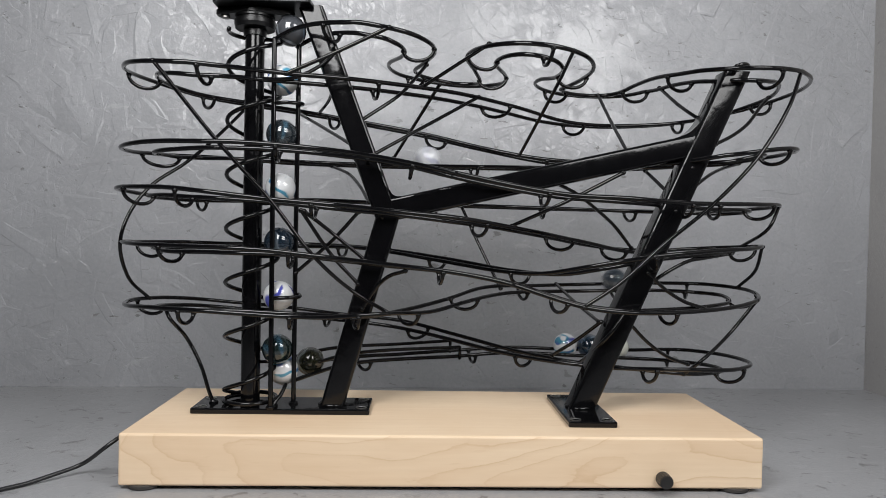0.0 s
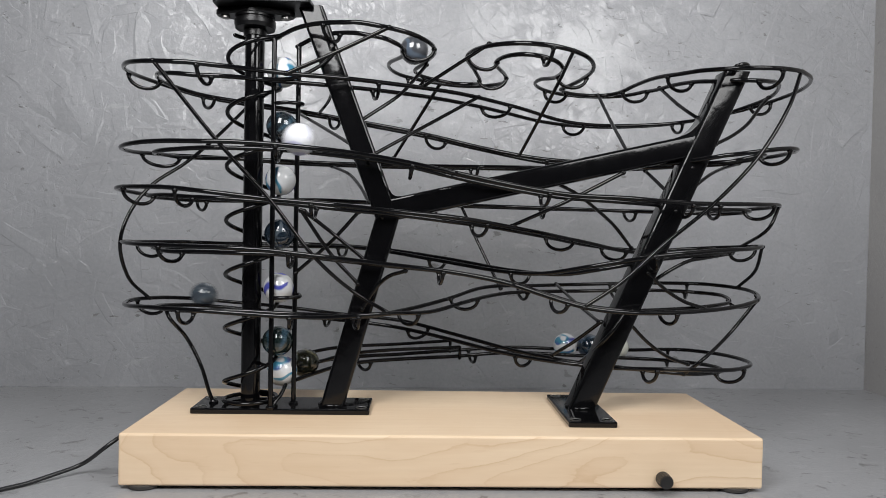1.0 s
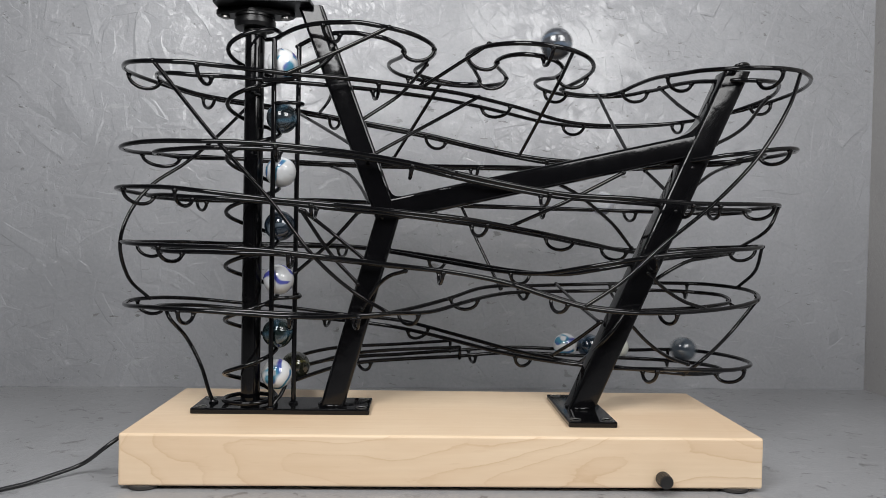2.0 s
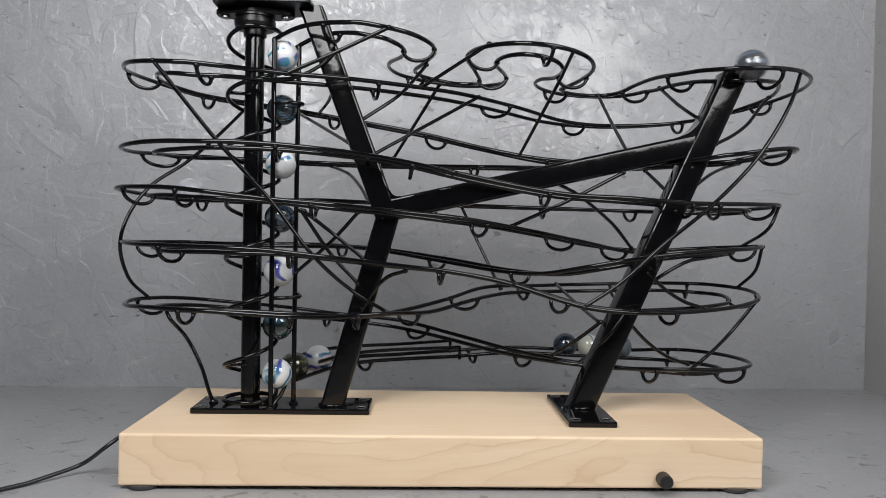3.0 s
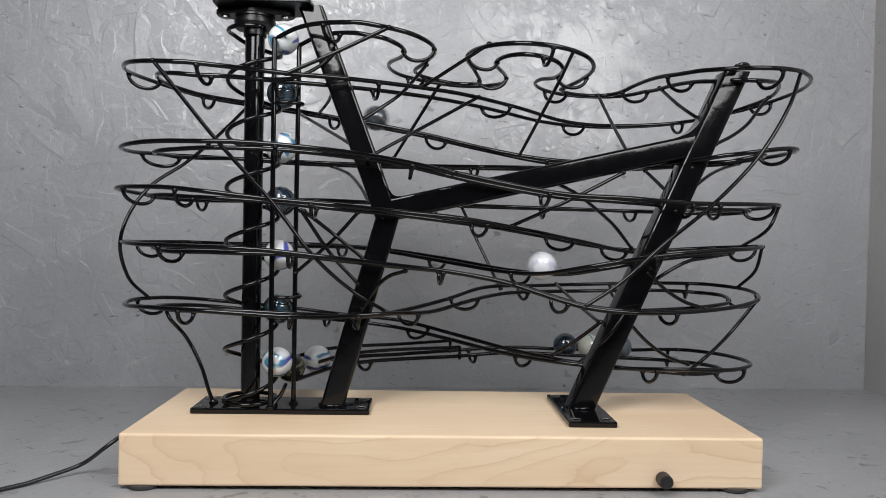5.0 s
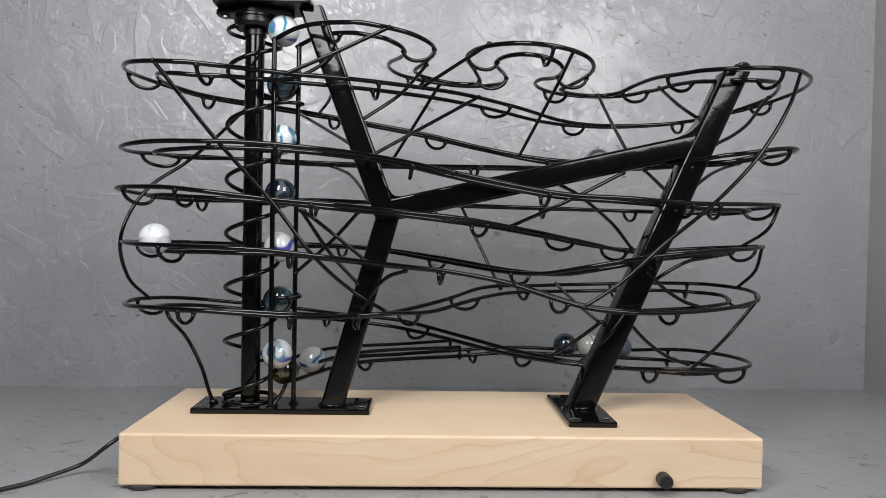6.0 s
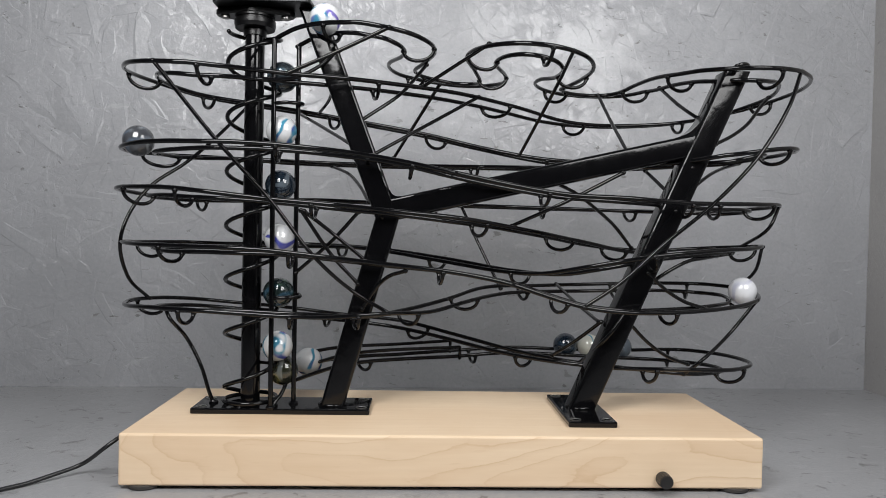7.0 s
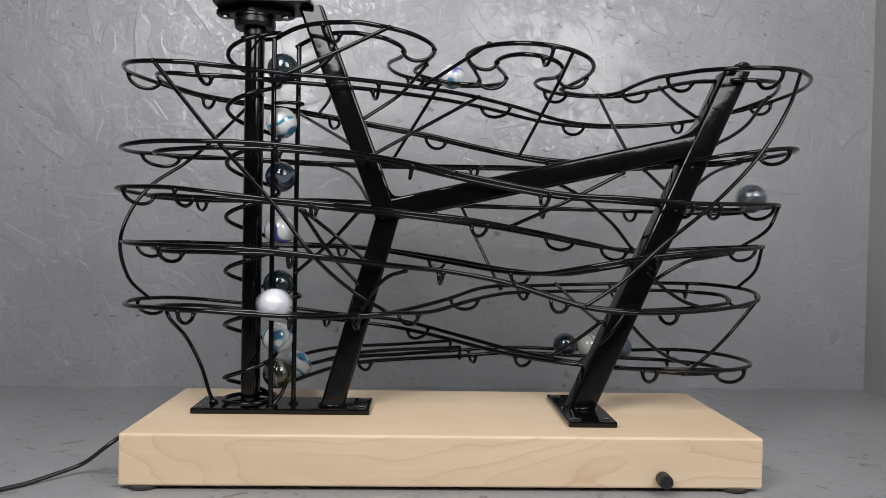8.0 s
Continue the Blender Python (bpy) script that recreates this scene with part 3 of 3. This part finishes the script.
BRACES.append([(0.305, 0.1203, 0.2194), (0.294, 0.115, 0.2), (0.2899, 0.1616, 0.1816)])
BRACES.append([(0.2869, 0.1127, 0.1824), (0.294, 0.14, 0.159), (0.2909, 0.1694, 0.1414)])
BRACES.append([(0.2782, 0.1026, 0.1347), (0.253, 0.1, 0.105), (0.218, 0.075, 0.085), (0.2089, 0.08952, 0.07093)])
BRACES.append([(0.1671, 0.064, 0.1592), (0.1846, 0.068, 0.1447), (0.2037, 0.076, 0.1348), (0.2258, 0.088, 0.1286)])
BRACES.append([(0.1722, 0.07, 0.1514), (0.1849, 0.07, 0.1601), (0.2043, 0.075, 0.1693), (0.2241, 0.088, 0.172), (0.2562, 0.112, 0.1754)])
BRACES.append([(0.1585, 0.08, 0.1145), (0.1773, 0.09, 0.09775), (0.1976, 0.1, 0.08449), (0.2216, 0.113, 0.07538)])
BRACES.append([(-0.1459, 0.205, 0.3074), (-0.1127, 0.14, 0.2842), (-0.07953, 0.074, 0.2607)])
BRACES.append([(-0.1091, 0.192, 0.2532), (-0.08926, 0.155, 0.2432), (-0.07529, 0.115, 0.2292), (-0.06461, 0.078, 0.2138)])
BRACES.append([(0.2802, 0.15, 0.2607), (0.2546, 0.125, 0.2535), (0.2281, 0.095, 0.2433), (0.2079, 0.075, 0.2317)])
BRACES.append([(-0.1163, 0.052, 0.2048), (-0.09311, 0.064, 0.1695), (-0.07133, 0.065, 0.1463)])
BRACES.append([(-0.1141, 0.052, 0.2044), (-0.0934, 0.064, 0.1878), (-0.06661, 0.065, 0.1662)])
BRACES.append([(-0.07205, 0.062, 0.2047), (-0.094, 0.07, 0.1809), (-0.1238, 0.0745, 0.1541)])
BRACES.append([(0.02204, 0.225, 0.2175), (0.04078, 0.207, 0.1757), (0.06044, 0.19, 0.1351)])
BRACES.append([(0.1449, 0.066, 0.2418), (0.09905, 0.06, 0.2178), (0.05549, 0.08, 0.1964)])
BRACES.append([(0.09355, 0.078, 0.2323), (0.1129, 0.095, 0.2256), (0.1366, 0.115, 0.2126), (0.158, 0.135, 0.1991), (0.1802, 0.154, 0.1787)])
BRACES.append([(0.1806, 0.1191, 0.2489), (0.186, 0.075, 0.227)])
BRACES.append([(-0.03292, 0.035, 0.1592), (-0.04643, 0.048, 0.1538), (-0.05754, 0.058, 0.1425), (-0.06762, 0.063, 0.1258)])
BRACES.append([(0.1191, 0.205, 0.1396), (0.1255, 0.14, 0.1263), (0.1313, 0.08, 0.1165)])
BRACES.append([(0.1291, 0.066, 0.1182), (0.115, 0.085, 0.1011), (0.09885, 0.115, 0.08166)])
BRACES.append([(0.1488, 0.0623, 0.1278), (0.137, 0.058, 0.112), (0.128, 0.064, 0.099), (0.1238, 0.1166, 0.07492)])
BRACES.append([(-0.1249, 0.2, 0.3054), (-0.1094, 0.16, 0.3123), (-0.1011, 0.12, 0.3189), (-0.09652, 0.083, 0.331)])
BRACES.append([(-0.06482, 0.05122, 0.2463), (-0.065, 0.065, 0.244)])
BRACES.append([(-0.05519, 0.05579, 0.2048), (-0.053, 0.065, 0.201)])
BRACES.append([(-0.08694, 0.2163, 0.1032), (-0.073, 0.065, 0.114)])
BRACES.append([(0.2117, 0.08792, 0.2531), (0.202, 0.065, 0.247)])
BRACES.append([(0.1948, 0.07724, 0.216), (0.189, 0.065, 0.211)])
BRACES.append([(0.1548, 0.06531, 0.1279), (0.1538, 0.06531, 0.1239)])
BRACES.append([(0.2331, 0.06214, 0.3253), (0.23, 0.05, 0.328), (0.237, 0.05, 0.33), (0.247, 0.062, 0.33)])
for points in BRACES:
    part("brace_wire", with_welds(wire(points), points[0], points[-1]), GLOSS, run, "thin black bracing wire")

# guard rails over the feed track
guard = [int(np.searchsorted(ALONG, s)) for s in (7.940, 8.109)]
for hand in (1, -1):
    line = LINE[guard[0]:guard[1]] + SIDE_WAY[guard[0]:guard[1]] * 0.0150 * hand + UP_WAY[guard[0]:guard[1]] * 0.0098
    rail = part("guard_rail", sweep(line, 0.0017, 7), GLOSS, run, "black wire guard above the rails")
    foot = LINE[guard[0]] + SIDE_WAY[guard[0]] * 0.0145 * hand - UP_WAY[guard[0]] * 0.002
    part("guard_stay", sweep([foot, foot + UP_WAY[guard[0]] * 0.0118], 0.0016, 7), GLOSS, rail)

# ---- the lift ----
SHAFT = (-0.160, 0.077)
PITCH, PERIOD, HELIX = 0.0441, 6.6, 0.0210
LIFT_BALL = (-0.1375, 0.0735)
FRONT_ROD, BACK_ROD = (-0.1395, 0.0580), (-0.1240, 0.0745)

part("guide_rod", wire([(FRONT_ROD[0], FRONT_ROD[1], 0.0455), (FRONT_ROD[0] - 0.0005, FRONT_ROD[1], 0.2), (-0.1405, 0.0590, 0.3415)], 0.0020), GLOSS, run, "upright black guide rod of the lift")
part("guide_rod", wire([(BACK_ROD[0], BACK_ROD[1], 0.0455), (BACK_ROD[0], BACK_ROD[1], 0.2), (-0.1235, 0.0750, 0.3400)], 0.0020), GLOSS, run, "upright black guide rod of the lift")
for x, y in (FRONT_ROD, BACK_ROD, (-0.1895, 0.0755)):
    part("weld_bead", sweep([(x + 0.0026 * math.cos(a), y + 0.0026 * math.sin(a), 0.0462 + 0.0003 * math.sin(3 * a)) for a in np.linspace(0, 2 * math.pi, 14)], 0.0014, 6), GLOSS, left_plate)
for z in (0.1345, 0.2900):
    part("rod_tie", wire([(FRONT_ROD[0], FRONT_ROD[1], z), (-0.130, 0.056, z + 0.0005), (-0.1185, 0.062, z + 0.001), (BACK_ROD[0] + 0.003, BACK_ROD[1], z + 0.002)], 0.0016), GLOSS, run)

screw = part("lift_shaft", turned([(0.0060, 0.0456), (0.0078, 0.0458), (0.0078, 0.350), (0.0070, 0.352)], 40), GLOSS, run, "glossy black lift shaft")
coil = []
for a in np.arange(-0.9, 7.58, 1 / 48):
    climb = 0.0335 + PITCH * a
    coil.append((HELIX * math.cos(2 * math.pi * a), HELIX * math.sin(2 * math.pi * a), min(max(climb, 0.0495 + 0.002 * a), 0.3500 + 0.0001 * a)))
helix = part("helix_wire", sweep(coil[10:], 0.0018, 8), GLOSS, screw, "black wire spiral round the shaft")
for k in range(1, 7):
    a = radians(11)
    z = 0.0335 + PITCH * (k + 11 / 360)
    part("spoke", sweep([(HELIX * math.cos(a), HELIX * math.sin(a), z), (0.0075 * math.cos(a + 0.9), 0.0075 * math.sin(a + 0.9), z - 0.0005)], 0.0015, 7), GLOSS, screw)

part("foot_stop", wire([(-0.1375, 0.0590, 0.0455), (-0.1365, 0.0610, 0.0500), (-0.1330, 0.0660, 0.0545), (-0.1300, 0.0720, 0.0620)], 0.0016), GLOSS, run, "small black wire stop at the foot of the lift")

# motor head: carrying plate, flanged bearing, housing and collar
def outline_slab(outline, z0, z1, edge=0.0007):
    """A flat body with softened edges over a closed convex outline of (x, y) points."""
    cx = sum(p[0] for p in outline) / len(outline)
    cy = sum(p[1] for p in outline) / len(outline)
    bm, rings = bmesh.new(), []
    for z, inset in ((z0, edge), (z0 + edge, 0), (z1 - edge, 0), (z1, edge)):
        ring = []
        for px, py in outline:
            away = Vector((px - cx, py - cy))
            k = 1 - inset / away.length
            ring.append(bm.verts.new((cx + away.x * k, cy + away.y * k, z)))
        rings.append(ring)
    n = len(outline)
    for a, b in zip(rings, rings[1:]):
        for q in range(n):
            bm.faces.new((a[q], a[(q + 1) % n], b[(q + 1) % n], b[q]))
    bm.faces.new(rings[0])
    bm.faces.new(rings[-1])
    return bm


def round_hull(circles, count=96):
    """The outline of a band drawn tight round circles of (x, y, radius)."""
    out = []
    for a in np.linspace(0, 2 * math.pi, count, endpoint=False):
        c, d = math.cos(a), math.sin(a)
        hx, hy, r = max(circles, key=lambda q: q[0] * c + q[1] * d + q[2])
        out.append((hx + r * c, hy + r * d))
    return out


plate_outline = round_hull([(-0.1800, 0.0610, 0.010), (-0.1800, 0.0930, 0.010), (-0.1150, 0.0540, 0.003), (-0.1120, 0.0860, 0.003)])
part("head_plate", outline_slab(plate_outline, 0.3686, 0.3724), SATIN, run, "thin black steel plate at the head of the lift")
SX, SY = SHAFT
bearing = part("bearing", outline_slab(round_hull([(SX - 0.0240, SY, 0.0075), (SX, SY, 0.0150), (SX + 0.0250, SY, 0.0075)]), 0.3634, 0.3686, 0.0010), SATIN, run, "black two-bolt flanged bearing")
part("bearing_housing", moved(turned([(0.0110, 0.3528), (0.0158, 0.3532), (0.0166, 0.3564), (0.0166, 0.3596), (0.0150, 0.3602), (0.0150, 0.3612), (0.0160, 0.3617), (0.0160, 0.3636)], 48), pose(SX, SY, 0)), SATIN, bearing, "round black bearing housing")
part("collar", moved(turned([(0.0080, 0.3470), (0.0092, 0.3474), (0.0092, 0.3526), (0.0086, 0.3532)], 40), pose(SX, SY, 0)), SATIN, run, "black clamping collar")
for x in (SX - 0.0240, SX + 0.0250):
    part("bolt", moved(turned([(0.0018, 0.3614), (0.0034, 0.3614), (0.0037, 0.3618), (0.0037, 0.3635)], 20), pose(x, SY - 0.001, 0)), STEEL, bearing, "dull steel bolt head")

# cord
CORD = [(-0.244, 0.035, 0.032), (-0.253, 0.022, 0.025), (-0.276, 0.032, 0.008), (-0.292, 0.018, 0.004), (-0.304, 0.006, 0.002), (-0.315, -0.006, 0.002), (-0.327, -0.024, 0.002), (-0.348, -0.037, 0.002)]
part("power_cord", wire(CORD, 0.0016), CABLE, board, "black power cord lying on the floor")


# ---- marbles ----
def marble(material, label):
    bm = bmesh.new()
    bmesh.ops.create_uvsphere(bm, u_segments=48, v_segments=28, radius=BALL)
    ob = new("marble", mesh_of("marble", bm, material))
    return tagged(ob, label, "marble", "glass marbles")


WHITE, CREAM = (0.58, 0.59, 0.60), (0.50, 0.505, 0.45)
TEAL, BLUE, VIOLET = (0.012, 0.17, 0.27), (0.022, 0.022, 0.24), (0.10, 0.07, 0.32)
SMOKE, NAVY, OLIVE, GREY = (0.028, 0.036, 0.042), (0.016, 0.027, 0.042), (0.032, 0.034, 0.022), (0.050, 0.053, 0.060)
white_teal = marble_glass("white_glass_teal", WHITE, TEAL, BLUE, 0.34, 1.1, 0.0)
white_blue = marble_glass("white_glass_blue", WHITE, BLUE, (0.03, 0.04, 0.30), 0.34, 2.3, 0.0)
white_violet = marble_glass("white_glass_violet", (0.64, 0.65, 0.68), (0.38, 0.37, 0.52), (0.44, 0.45, 0.54), 0.22, 0.4, 0.0)
white_mixed = marble_glass("white_glass_mixed", WHITE, TEAL, VIOLET, 0.30, 1.7, 0.0)
cream = marble_glass("cream_glass", CREAM, TEAL, CREAM, 0.16, 3.9, 0.0)
dark_smoke = marble_glass("smoky_glass", SMOKE, (0.14, 0.17, 0.18), (0.05, 0.10, 0.14), 0.26, 0.9, 0.4)
dark_navy = marble_glass("navy_glass", NAVY, (0.03, 0.07, 0.12), (0.14, 0.17, 0.20), 0.28, 2.0, 0.4)
steel_blue = marble_glass("steel_blue_glass", (0.018, 0.030, 0.030), (0.08, 0.13, 0.08), (0.04, 0.09, 0.13), 0.30, 3.6, 0.4)
dark_olive = marble_glass("olive_glass", OLIVE, (0.16, 0.15, 0.05), (0.20, 0.22, 0.22), 0.34, 3.1, 0.4)
pearl_blue = marble_glass("pearl_blue_glass", (0.055, 0.070, 0.088), (0.22, 0.23, 0.24), (0.06, 0.08, 0.10), 0.34, 5.2, 0.0)
dark_grey = marble_glass("grey_glass", GREY, (0.20, 0.21, 0.22), (0.07, 0.09, 0.12), 0.25, 4.4, 0.0)

STEPS = [k / 30 for k in range(241)]


def on_track(s):
    """The place of a marble's centre when it has rolled s metres of the track."""
    s = min(max(s, 0.0), ALONG[-1])
    return Vector([np.interp(s, ALONG, LINE[:, k] + UP_WAY[:, k] * RIDE) for k in range(3)])


def eased(times, values, t):
    """Values between the times, gliding without overshoot."""
    times, values = np.array(times, float), np.array(values, float)
    if t <= times[0] or t >= times[-1]:
        return values[0] if t <= times[0] else values[-1]
    slope = np.diff(values) / np.diff(times)
    tan = np.zeros(len(values))
    tan[0], tan[-1] = slope[0], slope[-1]
    for i in range(1, len(values) - 1):
        a, b = slope[i - 1], slope[i]
        tan[i] = 0 if a * b <= 0 else 2 * a * b / (a + b)
    i = int(np.searchsorted(times, t)) - 1
    h = times[i + 1] - times[i]
    u = (t - times[i]) / h
    return (2 * u**3 - 3 * u * u + 1) * values[i] + (u**3 - 2 * u * u + u) * h * tan[i] + (3 * u * u - 2 * u**3) * values[i + 1] + (u**3 - u * u) * h * tan[i + 1]


def rolled(schedule):
    """Positions at every step of a marble that follows (seconds, metres along the track)."""
    times, way_on = zip(*schedule)
    raw = np.array([eased(times, way_on, t) for t in STEPS])
    wide = np.concatenate([2 * raw[0] - raw[2:0:-1], raw, 2 * raw[-1] - raw[-2:-4:-1]])
    return [on_track(s) for s in np.convolve(wide, np.ones(5) / 5, "valid")]


def lifted(z):
    return Vector((LIFT_BALL[0] + 0.0012 * (z - 0.09) / 0.22, LIFT_BALL[1], z))


def key_marble(ob, places, spin=(0, 0, 0)):
    """Key a marble through its places and roll it as it goes."""
    q = Euler(spin).to_quaternion()
    rows, before = [], places[0]
    for t, p in zip(STEPS, places):
        step = p - before
        axis = Vector((0, 0, 1)).cross(step)
        if axis.length > 1e-6:
            q = Matrix.Rotation(min(step.length / 0.0105, radians(70)), 4, axis.normalized()).to_quaternion() @ q
        rows.append((t, Matrix.Translation(p) @ q.to_matrix().to_4x4()))
        before = p
    walk(ob, rows)


FOOT_Z = 0.0705
FOOT_POINT = Vector(((-0.134, 0.083, 0.072)))
FIRST_RUN = [(0.0, 0.007), (0.1, 0.013), (0.2, 0.020), (0.3, 0.026), (0.4, 0.039), (0.5, 0.058), (0.6, 0.077), (0.7, 0.099), (0.8, 0.120), (0.9, 0.138), (1.0, 0.175), (1.1, 0.207), (1.2, 0.236), (1.3, 0.265), (1.4, 0.293), (1.5, 0.326), (1.6, 0.365), (1.7, 0.405), (2.8, 0.796), (2.9, 0.849), (3.0, 0.896), (3.1, 0.938), (3.2, 1.009), (3.3, 1.055), (3.4, 1.111), (3.5, 1.169), (3.6, 1.230), (3.7, 1.281), (3.8, 1.331), (3.9, 1.389), (4.0, 1.462), (4.1, 1.526), (4.2, 1.576), (4.3, 1.624), (4.4, 1.664), (4.5, 1.695), (4.6, 1.754), (4.7, 1.805)]
SECOND_RUN = [(6.0, 2.597), (6.1, 2.637), (6.2, 2.680), (6.3, 2.726), (6.4, 2.772), (6.5, 2.818), (6.6, 2.867), (6.8, 2.952), (6.9, 3.001), (7.0, 3.095), (7.1, 3.098), (7.2, 3.142), (7.3, 3.185), (7.4, 3.228), (7.5, 3.279), (7.6, 3.332), (7.7, 3.392), (7.8, 3.463), (7.9, 3.543), (8.0, 3.623)]
WHITE_RUN = [(0.0, 2.763), (0.1, 2.818), (0.2, 2.867), (0.4, 2.957), (0.5, 3.001), (0.6, 3.095), (0.7, 3.098), (0.8, 3.142), (0.9, 3.188), (1.0, 3.231), (1.1, 3.279), (1.2, 3.335), (1.3, 3.398), (1.4, 3.470), (1.5, 3.546), (1.6, 3.630), (1.7, 3.700), (2.9, 4.225), (3.0, 4.268), (3.1, 4.313), (3.2, 4.366), (3.3, 4.392), (3.4, 4.431), (3.5, 4.478), (3.6, 4.526), (3.7, 4.574), (3.8, 4.624), (3.9, 4.684), (4.0, 4.742), (4.1, 4.795), (4.2, 4.847), (4.3, 4.920), (4.4, 4.972), (4.5, 4.984), (4.6, 5.057), (4.7, 5.098)]
WHITE_RUN_ON = [(5.8, 5.622), (5.9, 5.716), (6.0, 5.731), (6.1, 5.777), (6.2, 5.819), (6.3, 5.857), (6.4, 5.897), (6.5, 5.941), (6.6, 5.990), (6.7, 6.049), (6.8, 6.118), (6.9, 6.198), (7.0, 6.293), (7.1, 6.342), (7.2, 6.384), (7.3, 6.437), (7.4, 6.484), (7.5, 6.537), (7.6, 6.592), (7.7, 6.646), (7.8, 6.694), (7.9, 6.761), (8.0, 6.817)]
LOW_RUN = [(0.0, 6.441), (0.1, 6.493), (0.2, 6.546), (0.3, 6.601), (0.4, 6.655), (0.5, 6.733), (0.6, 6.798), (0.7, 6.859), (0.8, 6.919), (0.9, 7.012), (1.0, 7.070), (1.1, 7.126), (1.2, 7.191), (1.3, 7.253), (1.4, 7.318), (1.5, 7.381), (1.6, 7.455), (1.7, 7.531), (2.0, 7.706), (2.2, 7.770), (8.0, 7.770)]
QUEUE_FIRST = [(0.0, 7.826), (2.1, 7.826), (2.3, 7.876), (2.8, 8.090), (3.1, 8.094), (4.6, 8.094), (6.6, 8.103), (7.6, 8.109), (8.0, 8.119)]
QUEUE_NEXT = [(0.0, 7.801), (2.1, 7.801), (2.5, 7.826), (8.0, 7.826)]
QUEUE_LAST = [(0.0, 7.773), (2.1, 7.773), (2.5, 7.801), (8.0, 7.801)]
WAITING = (8.103, 8.109, 8.120, 8.122, 8.122, 8.136)

lift_marbles = [
    marble(steel_blue, "dark blue green glass marble in the lift"),
    marble(white_blue, "white glass marble with blue stripe in the lift"),
    marble(dark_navy, "dark navy glass marble in the lift"),
    marble(white_teal, "white glass marble with teal swirl in the lift"),
    marble(dark_smoke, "smoky dark glass marble in the lift"),
]
leaving = marble(white_mixed, "white glass marble with teal and violet swirls leaving the lift")
runner_dark = marble(dark_grey, "dark grey pearly glass marble rolling on the rails")
runner_white = marble(white_violet, "white glass marble with violet swirl rolling on the rails")
runner_low = marble(pearl_blue, "pearly blue grey glass marble rolling on low rails")
foot_first = marble(white_teal, "white glass marble with teal swirl at the foot of the lift")
foot_next = marble(dark_olive, "dark olive glass marble waiting at the lift")
queue_first = marble(white_teal, "white glass marble with teal stripe queued on the rails")
queue_next = marble(dark_navy, "dark navy glass marble queued on the rails")
queue_last = marble(cream, "cream white glass marble queued on the rails")


def motions():
    for k, ob in enumerate(lift_marbles):
        key_marble(ob, [lifted(0.0910 + PITCH * (k + t / PERIOD)) for t in STEPS], (0.4 * k, 1.1 * k, 0.9 + k))
    # leaves the lift near the end and follows the first rails
    ride = rolled([(t + PERIOD, s) for t, s in FIRST_RUN if t < 1.6])
    key_marble(leaving, [lifted(min(0.0910 + PITCH * (5 + t / PERIOD), 0.3555)) if t < 6.35 else ride[k].lerp(lifted(0.3555), max(0.0, (6.6 - t) / 0.25)) for k, t in enumerate(STEPS)], (1, 0.3, 2))
    key_marble(runner_dark, rolled(FIRST_RUN + SECOND_RUN))
    key_marble(runner_white, rolled(WHITE_RUN + WHITE_RUN_ON), (0.5, 0, 0))
    key_marble(runner_low, rolled(LOW_RUN), (0, 1, 0))

    def onto_lift(t):
        if t < 1.5:
            return FOOT_POINT.lerp(lifted(FOOT_Z), eased((0, 0.9, 1.5), (0, 0.15, 1.0), t))
        return lifted(max(FOOT_Z, 0.0910 + PITCH * (t / PERIOD - 1)))

    key_marble(foot_first, [onto_lift(t) for t in STEPS], (0.3, 0.6, 2.6))

    def to_foot(t, waiting):
        if t < PERIOD:
            p = on_track(eased((0.0, 1.0, 1.5, 3.4, 4.2, PERIOD), waiting, t))
            return p.lerp(FOOT_POINT, eased((0, 4.2, PERIOD), (0, 0, 1), t))
        return onto_lift(t - PERIOD)

    key_marble(foot_next, [to_foot(t, WAITING) for t in STEPS])
    key_marble(queue_first, rolled(QUEUE_FIRST), (0.2, 0.1, 1.6))
    key_marble(queue_next, rolled(QUEUE_NEXT))
    key_marble(queue_last, rolled(QUEUE_LAST))
    turns = [(t, pose(SHAFT[0], SHAFT[1], 0, 0, 0, -360 * t / PERIOD)) for t in np.linspace(0, 8, 17)]
    walk(screw, turns)


motions()
